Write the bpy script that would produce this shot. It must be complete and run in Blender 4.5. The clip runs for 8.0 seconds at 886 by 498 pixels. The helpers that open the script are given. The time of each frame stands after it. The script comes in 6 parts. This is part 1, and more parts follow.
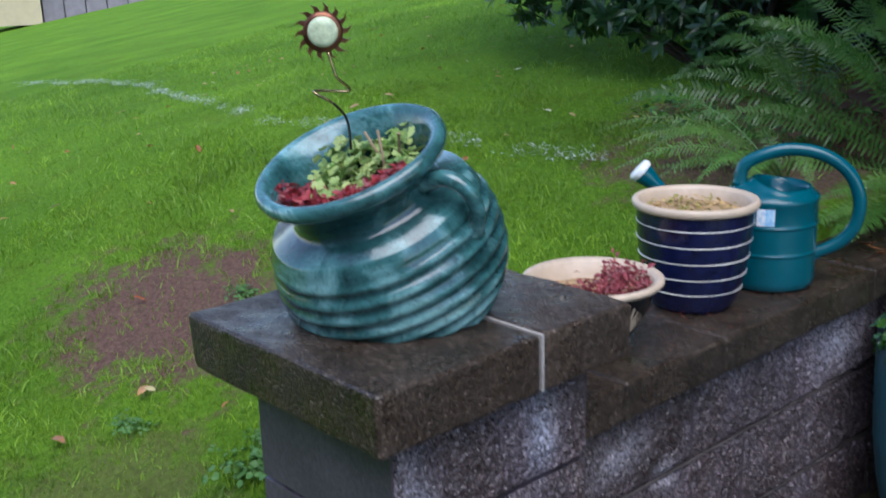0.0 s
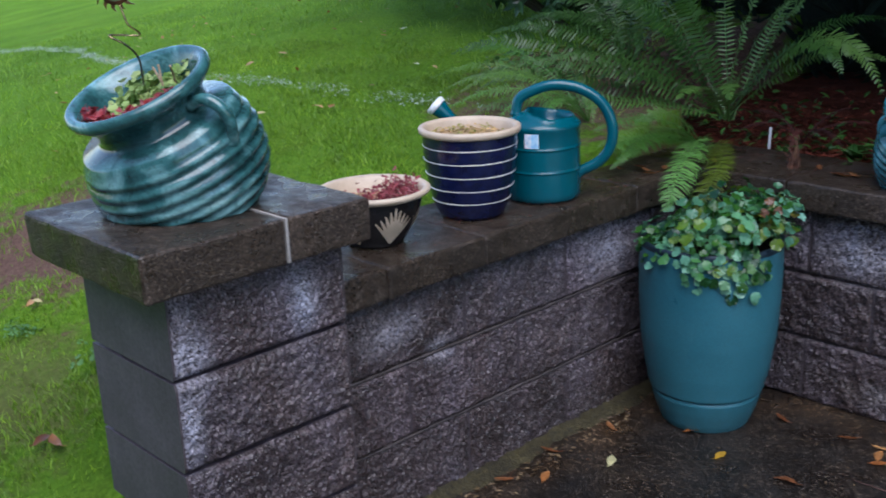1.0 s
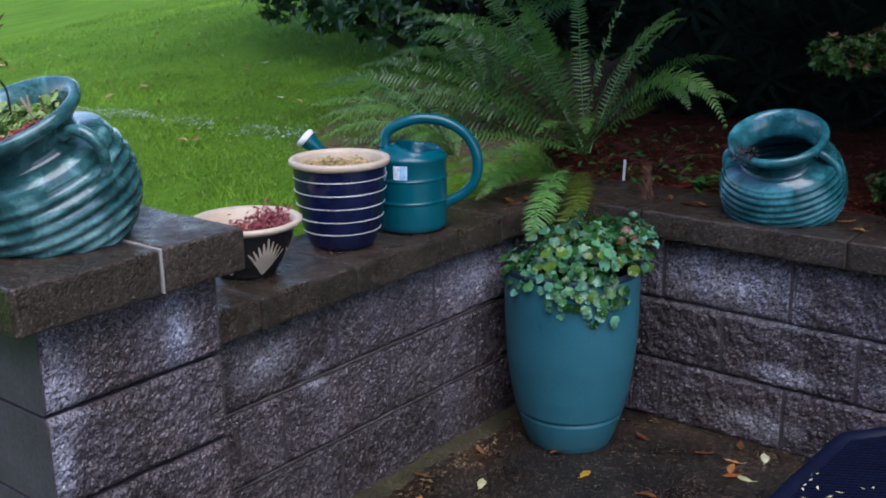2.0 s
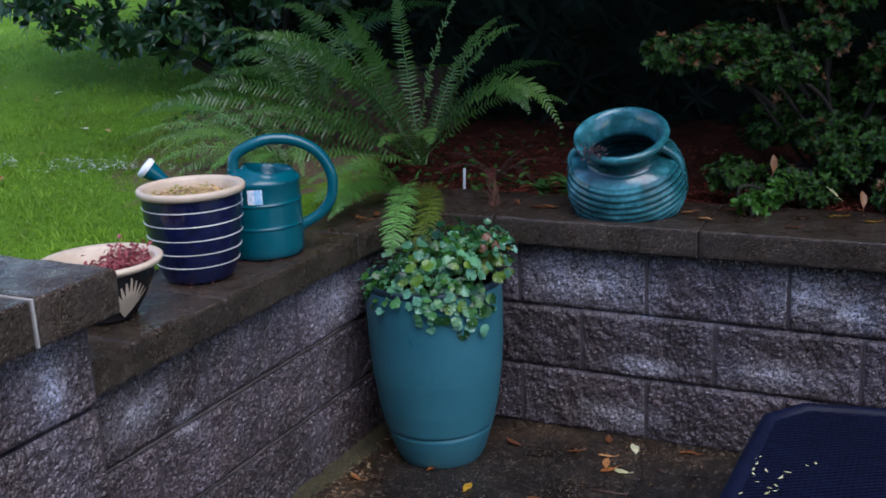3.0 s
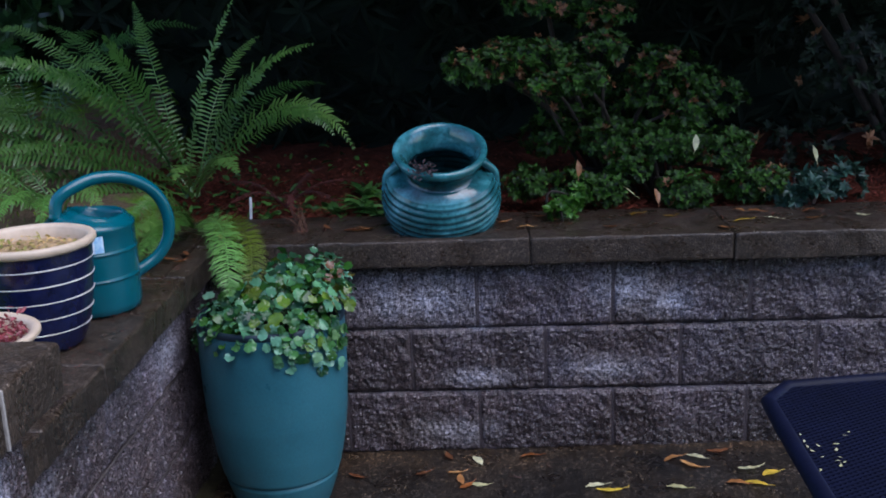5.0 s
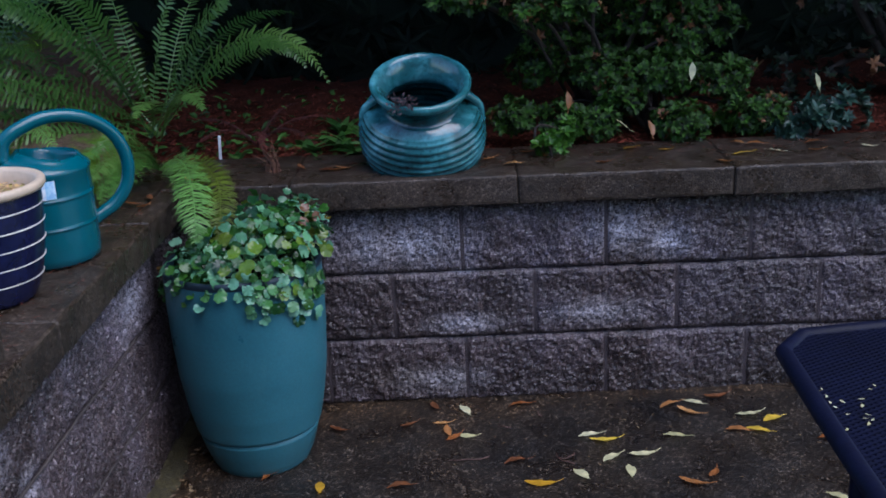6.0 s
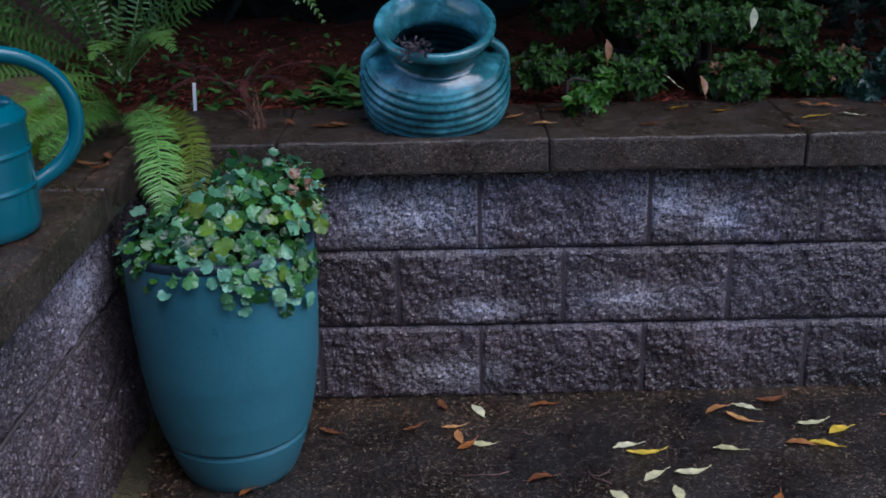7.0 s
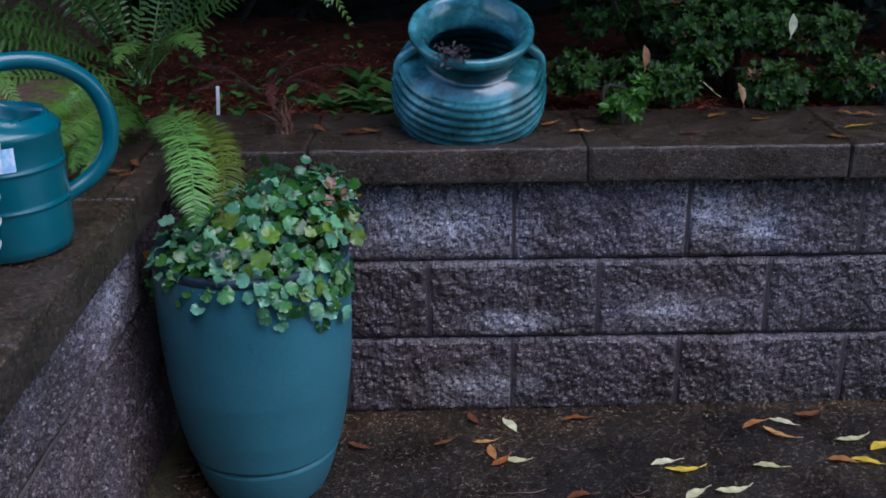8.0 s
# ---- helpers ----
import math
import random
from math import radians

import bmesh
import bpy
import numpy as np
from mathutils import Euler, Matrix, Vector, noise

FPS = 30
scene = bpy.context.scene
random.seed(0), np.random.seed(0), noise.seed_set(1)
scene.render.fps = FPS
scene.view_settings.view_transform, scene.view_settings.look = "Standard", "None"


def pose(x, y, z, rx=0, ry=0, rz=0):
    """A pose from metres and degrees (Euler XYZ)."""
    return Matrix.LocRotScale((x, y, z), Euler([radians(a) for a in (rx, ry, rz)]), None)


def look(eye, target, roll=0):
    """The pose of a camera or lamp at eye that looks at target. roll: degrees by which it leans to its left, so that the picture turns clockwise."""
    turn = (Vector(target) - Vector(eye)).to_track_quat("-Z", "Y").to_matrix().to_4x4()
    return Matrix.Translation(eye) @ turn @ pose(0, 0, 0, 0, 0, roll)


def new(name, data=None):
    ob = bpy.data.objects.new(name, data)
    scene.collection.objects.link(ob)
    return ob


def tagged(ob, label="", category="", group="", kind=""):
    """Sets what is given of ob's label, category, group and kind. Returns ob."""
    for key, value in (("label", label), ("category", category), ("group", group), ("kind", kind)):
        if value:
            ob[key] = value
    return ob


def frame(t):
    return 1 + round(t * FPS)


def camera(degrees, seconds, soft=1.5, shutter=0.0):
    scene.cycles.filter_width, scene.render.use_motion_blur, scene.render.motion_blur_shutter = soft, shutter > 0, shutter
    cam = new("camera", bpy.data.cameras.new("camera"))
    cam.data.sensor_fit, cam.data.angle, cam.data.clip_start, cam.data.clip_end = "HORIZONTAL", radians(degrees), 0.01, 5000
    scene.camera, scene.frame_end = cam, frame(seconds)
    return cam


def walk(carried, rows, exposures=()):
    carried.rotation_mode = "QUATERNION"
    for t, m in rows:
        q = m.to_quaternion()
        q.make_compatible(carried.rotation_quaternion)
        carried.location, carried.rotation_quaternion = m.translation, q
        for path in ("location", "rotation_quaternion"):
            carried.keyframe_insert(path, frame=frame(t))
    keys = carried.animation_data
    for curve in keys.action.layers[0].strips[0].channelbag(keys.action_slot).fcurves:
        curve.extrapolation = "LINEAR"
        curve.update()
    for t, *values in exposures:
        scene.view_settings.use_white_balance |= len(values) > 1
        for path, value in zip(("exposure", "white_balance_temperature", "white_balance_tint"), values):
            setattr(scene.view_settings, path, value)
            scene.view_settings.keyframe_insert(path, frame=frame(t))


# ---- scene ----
cam = camera(45.0, 8.0, 1.75, 0.2)
PATH = [
    (0, (1.178, -2.796, 1.472), (-0.256, -1.511, 0.931), -1.7),
    (0.5, (1.544, -2.855, 1.442), (0.113, -1.6, 0.829), -3.4),
    (1, (1.85, -2.847, 1.471), (0.456, -1.543, 0.873), -2.4),
    (1.2, (1.903, -2.852, 1.467), (0.551, -1.512, 0.852), -1.1),
    (2.5, (1.78, -2.954, 1.48), (0.714, -1.338, 0.977), -2.4),
    (3, (1.623, -2.978, 1.462), (0.759, -1.253, 0.938), -2.6),
    (3.5, (1.424, -2.926, 1.408), (0.658, -1.132, 0.967), -2.0),
    (4, (1.164, -2.951, 1.432), (0.766, -1.045, 0.976), -0.4),
    (4.5, (0.951, -3.061, 1.47), (0.731, -1.145, 0.942), -5.3),
    (4.7, (0.89, -3.075, 1.473), (0.741, -1.142, 0.982), -3.6),
    (5.8, (0.817, -2.945, 1.44), (0.789, -1.045, 0.816), -2.0),
    (6, (0.833, -2.883, 1.43), (0.777, -0.986, 0.799), -2.8),
    (6.5, (0.801, -2.592, 1.385), (0.751, -0.723, 0.674), -1.4),
    (7, (0.748, -2.425, 1.341), (0.721, -0.559, 0.621), -1.4),
    (7.5, (0.65, -2.369, 1.345), (0.614, -0.503, 0.628), -1.9),
    (8, (0.636, -2.35, 1.354), (0.636, -0.488, 0.624), -0.8),
]
EXPOSURES = [(0, 1.05, 6050, 14), (2.5, 1.0, 5980, 17), (4.5, 1.0, 5950, 18), (6, 1.0, 5820, 18), (8, 1.03, 5820, 18)]
walk(cam, [(t, look(eye, target, roll)) for t, eye, target, roll in PATH], exposures=EXPOSURES)


# ---- world and light ----
world = bpy.data.worlds.new("world")
scene.world = world
world.use_nodes = True
wn, wl = world.node_tree.nodes, world.node_tree.links
sky = wn.new("ShaderNodeTexSky")
sky.sky_type, sky.sun_disc = "NISHITA", False
SUN_UP, SUN_ROUND = radians(60), radians(122)
sky.sun_elevation, sky.sun_rotation = SUN_UP, SUN_ROUND
sky.air_density, sky.dust_density, sky.ozone_density = 1.0, 0.6, 1.5
wn["Background"].inputs["Strength"].default_value = 0.15
wl.new(sky.outputs[0], wn["Background"].inputs["Color"])
sun = new("sun", bpy.data.lights.new("sun", "SUN"))
sun.data.energy, sun.data.angle, sun.data.color = 1.9, radians(60), (1.0, 0.98, 0.95)
way = Vector((math.sin(SUN_ROUND) * math.cos(SUN_UP), math.cos(SUN_ROUND) * math.cos(SUN_UP), math.sin(SUN_UP)))
sun.matrix_world = look(way * 20, (0, 0, 0))


# ---- materials ----
def material(name, rough=0.7, metal=0.0, spec=0.5):
    m = bpy.data.materials.new(name)
    m.use_nodes = True
    b = m.node_tree.nodes["Principled BSDF"]
    b.inputs["Roughness"].default_value = rough
    b.inputs["Metallic"].default_value = metal
    b.inputs["Specular IOR Level"].default_value = spec
    return m, m.node_tree.nodes, m.node_tree.links, b


def node(nodes, kind, **values):
    n = nodes.new(kind)
    for key, value in values.items():
        n.inputs[key].default_value = value
    return n


def noise_of(nodes, links, scale, detail=4.0, rough=0.55, coords="Object", stretch=None, dist=0.0):
    if coords == "World":
        out = nodes.new("ShaderNodeNewGeometry").outputs["Position"]
    else:
        out = nodes.new("ShaderNodeTexCoord").outputs[coords]
    if stretch:
        mp = nodes.new("ShaderNodeMapping")
        mp.inputs["Scale"].default_value = stretch
        links.new(out, mp.inputs["Vector"])
        out = mp.outputs[0]
    n = node(nodes, "ShaderNodeTexNoise", Scale=scale, Detail=detail, Roughness=rough, Distortion=dist)
    links.new(out, n.inputs["Vector"])
    return n.outputs["Fac"]


def ramp(nodes, links, source, stops):
    r = nodes.new("ShaderNodeValToRGB")
    while len(r.color_ramp.elements) < len(stops):
        r.color_ramp.elements.new(0.5)
    for e, (at, c) in zip(r.color_ramp.elements, stops):
        e.position = at
        e.color = (*c, 1) if len(c) == 3 else c
    links.new(source, r.inputs["Fac"])
    return r.outputs["Color"]


def mixed(nodes, links, fac, a, b, how="MIX"):
    m = nodes.new("ShaderNodeMix")
    m.data_type, m.blend_type = "RGBA", how
    if isinstance(fac, float):
        m.inputs["Factor"].default_value = fac
    else:
        links.new(fac, m.inputs["Factor"])
    for socket, value in ((m.inputs["A"], a), (m.inputs["B"], b)):
        if isinstance(value, tuple):
            socket.default_value = (*value, 1)
        else:
            links.new(value, socket)
    return m.outputs["Result"]


def bump(nodes, links, bsdf, height, strength=0.4, distance=0.01):
    b = node(nodes, "ShaderNodeBump", Strength=strength, Distance=distance)
    links.new(height, b.inputs["Height"])
    links.new(b.outputs[0], bsdf.inputs["Normal"])


def rand_object(nodes):
    return nodes.new("ShaderNodeObjectInfo").outputs["Random"]


def rand_island(nodes):
    return nodes.new("ShaderNodeNewGeometry").outputs["Random Per Island"]


def math_of(nodes, links, how, a, b):
    m = nodes.new("ShaderNodeMath")
    m.operation = how
    for socket, value in zip(m.inputs, (a, b)):
        if isinstance(value, (int, float)):
            socket.default_value = value
        else:
            links.new(value, socket)
    return m.outputs[0]


def blotch(n, l, spots, edge=0.9, rag=9):
    """A ragged mask of soft spots at places of the world: (x, y, z), (size x, y, z)."""
    where = n.new("ShaderNodeNewGeometry").outputs["Position"]
    total = None
    for centre, size in spots:
        mp = n.new("ShaderNodeMapping")
        mp.inputs["Scale"].default_value = tuple(1 / q for q in size)
        mp.inputs["Location"].default_value = tuple(-c / q for c, q in zip(centre, size))
        l.new(where, mp.inputs["Vector"])
        ln = n.new("ShaderNodeVectorMath")
        ln.operation = "LENGTH"
        l.new(mp.outputs[0], ln.inputs[0])
        d = math_of(n, l, "ADD", ln.outputs["Value"], math_of(n, l, "MULTIPLY", noise_of(n, l, rag, 5, 0.7, "World"), edge))
        mask = ramp(n, l, math_of(n, l, "MULTIPLY", d, 0.5), [(0.2, (1, 1, 1)), (0.5, (0.3, 0.3, 0.3)), (0.78, (0, 0, 0))])
        total = mask if total is None else mixed(n, l, 1.0, total, mask, "LIGHTEN")
    return total


def grains(n, l, scale):
    """Crushed stone: a random value for each grain, and the height of the grains."""
    where = n.new("ShaderNodeNewGeometry").outputs["Position"]
    warp = node(n, "ShaderNodeTexNoise", Scale=scale * 0.7, Detail=3.0)
    l.new(where, warp.inputs["Vector"])
    mx = n.new("ShaderNodeVectorMath")
    mx.operation = "MULTIPLY_ADD"
    l.new(warp.outputs["Color"], mx.inputs[0])
    mx.inputs[1].default_value = (0.7 / scale,) * 3
    l.new(where, mx.inputs[2])
    v = node(n, "ShaderNodeTexVoronoi", Scale=scale)
    l.new(mx.outputs[0], v.inputs["Vector"])
    sp = n.new("ShaderNodeSeparateColor")
    l.new(v.outputs["Color"], sp.inputs[0])
    high = math_of(n, l, "SUBTRACT", math_of(n, l, "MULTIPLY", sp.outputs["Green"], 0.9), v.outputs["Distance"])
    return sp.outputs["Red"], high


def concrete_block():
    m, n, l, b = material("split_concrete", 0.4, spec=0.6)
    value, high = grains(n, l, 190)
    fine, _ = grains(n, l, 420)
    wide = noise_of(n, l, 6, 6, 0.65, "World")
    soft = noise_of(n, l, 80, 5, 0.75, "World")
    pick = math_of(n, l, "ADD", math_of(n, l, "ADD", math_of(n, l, "MULTIPLY", value, 0.40), math_of(n, l, "MULTIPLY", fine, 0.26)), math_of(n, l, "MULTIPLY", soft, 0.34))
    # the palest grains also paint the stone's sparkle
    base = ramp(n, l, pick, [(0.24, (0.028, 0.0235, 0.026)), (0.48, (0.066, 0.057, 0.064)), (0.62, (0.108, 0.096, 0.110)), (0.80, (0.26, 0.24, 0.27))])
    tint = ramp(n, l, wide, [(0.3, (0.52, 0.44, 0.41)), (0.62, (1.20, 1.15, 1.20))])
    col = mixed(n, l, 1.0, base, tint, "MULTIPLY")
    own = ramp(n, l, rand_object(n), [(0.0, (0.78, 0.74, 0.72)), (0.5, (1.0, 0.97, 0.97)), (1.0, (1.25, 1.2, 1.25))])
    col = mixed(n, l, 1.0, col, own, "MULTIPLY")
    # lime bloom on some blocks, with sparkle painted in as bright grains
    bloom = blotch(n, l, (((0.62, 0.0, 0.49), (0.25, 0.3, 0.11)), ((0.55, 0.0, 0.475), (0.14, 0.3, 0.06)), ((-0.03, -0.40, 0.50), (0.3, 0.19, 0.12)), ((1.26, 0.0, 0.51), (0.13, 0.3, 0.09)), ((1.37, 0.0, 0.48), (0.10, 0.3, 0.07)),
                          ((0.075, -1.90, 0.665), (0.2, 0.075, 0.13)), ((0.075, -1.90, 0.52), (0.2, 0.04, 0.12)), ((0.075, -1.60, 0.705), (0.2, 0.05, 0.09)), ((-0.03, -1.29, 0.50), (0.06, 0.12, 0.06)), ((-0.03, -1.12, 0.40), (0.06, 0.06, 0.05)),
                          ((0.72, 0.0, 0.07), (0.16, 0.3, 0.06)), ((1.18, 0.0, 0.265), (0.15, 0.3, 0.05)), ((0.80, 0.0, 0.245), (0.14, 0.3, 0.04)), ((0.805, 0.0, 0.404), (0.05, 0.3, 0.014))))
    sparkle = ramp(n, l, pick, [(0.30, (0.05,) * 3), (0.58, (1, 1, 1))])
    both = mixed(n, l, 1.0, bloom, sparkle, "MULTIPLY")
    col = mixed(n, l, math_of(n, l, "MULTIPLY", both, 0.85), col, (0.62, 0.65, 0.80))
    # brown water stains
    stain = ramp(n, l, noise_of(n, l, 2.6, 5, 0.6, "World", (1.0, 1.0, 0.55), 0.6), [(0.42, (0, 0, 0)), (0.62, (1, 1, 1))])
    col = mixed(n, l, math_of(n, l, "MULTIPLY", stain, 0.65), col, mixed(n, l, 1.0, col, (0.72, 0.58, 0.44), "MULTIPLY"))
    # wet dark patches on some blocks; pier and side wall darker at their foot
    wet = blotch(n, l, (((2.15, 0.0, 0.36), (0.5, 0.3, 0.5)), ((1.58, 0.0, 0.52), (0.07, 0.3, 0.14)), ((0.93, 0.0, 0.33), (0.08, 0.3, 0.10)), ((1.04, 0.0, 0.54), (0.07, 0.3, 0.09)), ((1.30, 0.0, 0.10), (0.15, 0.3, 0.06)), ((1.80, 0.0, 0.14), (0.5, 0.3, 0.22)), ((0.95, 0.0, 0.08), (0.12, 0.3, 0.14)), ((1.63, 0.0, 0.30), (0.11, 0.3, 0.18)), ((-0.03, -1.16, 0.30), (0.3, 0.12, 0.25)), ((0.07, -1.72, 0.16), (0.5, 0.5, 0.34)), ((-0.03, -0.80, 0.12), (0.3, 0.8, 0.16))), 0.8, 11)
    col = mixed(n, l, math_of(n, l, "MULTIPLY", wet, 0.75), col, mixed(n, l, 1.0, col, (0.44, 0.37, 0.31), "MULTIPLY"))
    # green-brown algae at the side wall's foot; back wall darker towards its foot
    foot_tint = blotch(n, l, (((-0.03, -0.45, 0.03), (0.3, 0.5, 0.13)), ((1.6, 0.0, 0.03), (1.5, 0.3, 0.10)), ((0.5, 0.0, 0.08), (0.3, 0.3, 0.10))), 0.7, 7)
    col = mixed(n, l, math_of(n, l, "MULTIPLY", foot_tint, 0.7), col, mixed(n, l, 1.0, col, (0.34, 0.30, 0.17), "MULTIPLY"))
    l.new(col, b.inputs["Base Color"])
    l.new(ramp(n, l, fine, [(0.2, (0.16,) * 3), (0.8, (0.5,) * 3)]), b.inputs["Roughness"])
    bump(n, l, b, high, 0.7, 0.003)
    return m


def concrete_cap():
    m, n, l, b = material("cap_concrete", 0.55, spec=0.4)
    value, high = grains(n, l, 190)
    fine, _ = grains(n, l, 420)
    pick = math_of(n, l, "ADD", math_of(n, l, "MULTIPLY", value, 0.6), math_of(n, l, "MULTIPLY", fine, 0.4))
    base = ramp(n, l, pick, [(0.14, (0.014, 0.011, 0.009)), (0.36, (0.033, 0.027, 0.021)), (0.55, (0.043, 0.035, 0.028)), (0.8, (0.062, 0.052, 0.043)), (0.93, (0.14, 0.125, 0.11))])
    tint = ramp(n, l, noise_of(n, l, 8, 7, 0.68, "World"), [(0.3, (0.48, 0.42, 0.37)), (0.68, (1.24, 1.09, 0.98))])
    col = mixed(n, l, 1.0, base, tint, "MULTIPLY")
    own = ramp(n, l, rand_object(n), [(0.0, (0.85, 0.83, 0.8)), (1.0, (1.15, 1.12, 1.12))])
    col = mixed(n, l, 1.0, col, own, "MULTIPLY")
    l.new(col, b.inputs["Base Color"])
    l.new(ramp(n, l, noise_of(n, l, 11, 5, 0.6, "World"), [(0.38, (0.20,) * 3), (0.62, (0.58,) * 3)]), b.inputs["Roughness"])
    bump(n, l, b, high, 0.7, 0.002)
    return m


def patio_mat():
    m, n, l, b = material("wet_aggregate", 0.35, spec=0.5)
    value, high = grains(n, l, 170)
    fine, _ = grains(n, l, 420)
    pick = math_of(n, l, "ADD", math_of(n, l, "MULTIPLY", value, 0.6), math_of(n, l, "MULTIPLY", fine, 0.4))
    base = ramp(n, l, pick, [(0.25, (0.004, 0.0035, 0.003)), (0.6, (0.011, 0.009, 0.0077)), (0.80, (0.024, 0.020, 0.017)), (0.92, (0.12, 0.11, 0.10))])
    tint = ramp(n, l, noise_of(n, l, 3.5, 6, 0.65), [(0.32, (0.42, 0.42, 0.46)), (0.66, (2.0, 1.65, 1.3))])
    # brown moss along the foot of the walls
    lighter_patch = blotch(n, l, (((0.62, -0.06, 0.0), (0.6, 0.15, 0.4)), ((1.5, -0.02, 0.0), (0.9, 0.07, 0.4)), ((0.08, -0.5, 0.0), (0.12, 0.8, 0.4))), 0.9, 10)
    ground_col = mixed(n, l, math_of(n, l, "MULTIPLY", lighter_patch, 0.6), mixed(n, l, 1.0, base, tint, "MULTIPLY"), mixed(n, l, 1.0, mixed(n, l, 1.0, base, tint, "MULTIPLY"), (3.6, 2.9, 1.9), "MULTIPLY"))
    l.new(ground_col, b.inputs["Base Color"])
    l.new(ramp(n, l, noise_of(n, l, 6, 4), [(0.35, (0.2,) * 3), (0.65, (0.55,) * 3)]), b.inputs["Roughness"])
    bump(n, l, b, high, 0.8, 0.003)
    return m


def plain(name, colour, rough=0.6, metal=0.0, grain=60, vary=0.25, strength=0.2, depth=0.002, spec=0.5, per_island=False):
    m, n, l, b = material(name, rough, metal, spec)
    lo, hi = tuple(c * (1 - vary) for c in colour), tuple(min(1, c * (1 + vary)) for c in colour)
    col = ramp(n, l, noise_of(n, l, grain, 5, 0.65), [(0.3, lo), (0.7, hi)])
    wide = ramp(n, l, noise_of(n, l, grain / 9, 3), [(0.3, (1 - vary * 0.7,) * 3), (0.7, (1 + vary * 0.5,) * 3)])
    col = mixed(n, l, 1.0, col, wide, "MULTIPLY")
    if per_island:
        own = ramp(n, l, rand_island(n), [(0.0, (0.6, 0.6, 0.6)), (1.0, (1.35, 1.35, 1.35))])
        col = mixed(n, l, 1.0, col, own, "MULTIPLY")
    l.new(col, b.inputs["Base Color"])
    bump(n, l, b, noise_of(n, l, grain * 2, 4), strength, depth)
    return m


def leaf_mat(name, dark, light, rough=0.4, island=True, through_light=0.25, patch=18, spots=((0.7, 0.72, 0.7), (1.2, 1.18, 1.1))):
    m, n, l, b = material(name, rough, spec=0.45)
    source = rand_island(n) if island else rand_object(n)
    own = ramp(n, l, source, [(0.0, dark), (0.55, tuple((a + c) / 2 for a, c in zip(dark, light))), (1.0, light)])
    spot = ramp(n, l, noise_of(n, l, patch, 4), [(0.3, spots[0]), (0.7, spots[1])])
    col = mixed(n, l, 1.0, own, spot, "MULTIPLY")
    l.new(col, b.inputs["Base Color"])
    b.inputs["Transmission Weight"].default_value = 0.0
    tr = n.new("ShaderNodeBsdfTranslucent")
    l.new(col, tr.inputs["Color"])
    mx = node(n, "ShaderNodeMixShader", Fac=through_light)
    l.new(b.outputs[0], mx.inputs[1])
    l.new(tr.outputs[0], mx.inputs[2])
    l.new(mx.outputs[0], n["Material Output"].inputs["Surface"])
    return m


def glaze(name, lo, mid, hi):
    m, n, l, b = material(name, 0.16, spec=0.5)
    run = noise_of(n, l, 9, 5, 0.6, "Object", (1.0, 1.0, 1.7), 0.6)
    col = ramp(n, l, run, [(0.30, lo), (0.5, mid), (0.74, hi)])
    # paler on crests, darker in grooves
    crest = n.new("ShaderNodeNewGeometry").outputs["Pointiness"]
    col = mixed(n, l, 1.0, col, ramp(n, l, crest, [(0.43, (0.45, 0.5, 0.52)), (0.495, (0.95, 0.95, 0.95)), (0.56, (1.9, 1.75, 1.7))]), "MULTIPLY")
    spots = ramp(n, l, noise_of(n, l, 95, 4, 0.7), [(0.34, (0.5, 0.5, 0.5)), (0.5, (1, 1, 1))])
    col = mixed(n, l, 0.75, col, spots, "MULTIPLY")
    drip = ramp(n, l, noise_of(n, l, 26, 5, 0.65, "Object", (1.0, 1.0, 0.35), 0.3), [(0.58, (0, 0, 0)), (0.72, (1, 1, 1))])
    col = mixed(n, l, math_of(n, l, "MULTIPLY", drip, 0.45), col, hi)
    rust = ramp(n, l, noise_of(n, l, 14, 5, 0.7), [(0.66, (0, 0, 0)), (0.8, (1, 1, 1))])
    col = mixed(n, l, math_of(n, l, "MULTIPLY", rust, 0.35), col, (0.12, 0.10, 0.07))
    l.new(col, b.inputs["Base Color"])
    l.new(ramp(n, l, noise_of(n, l, 30, 4), [(0.3, (0.06,) * 3), (0.7, (0.22,) * 3)]), b.inputs["Roughness"])
    b.inputs["Coat Weight"].default_value = 0.45
    b.inputs["Coat Roughness"].default_value = 0.15
    bump(n, l, b, noise_of(n, l, 34, 5, 0.6), 0.3, 0.004)
    return m


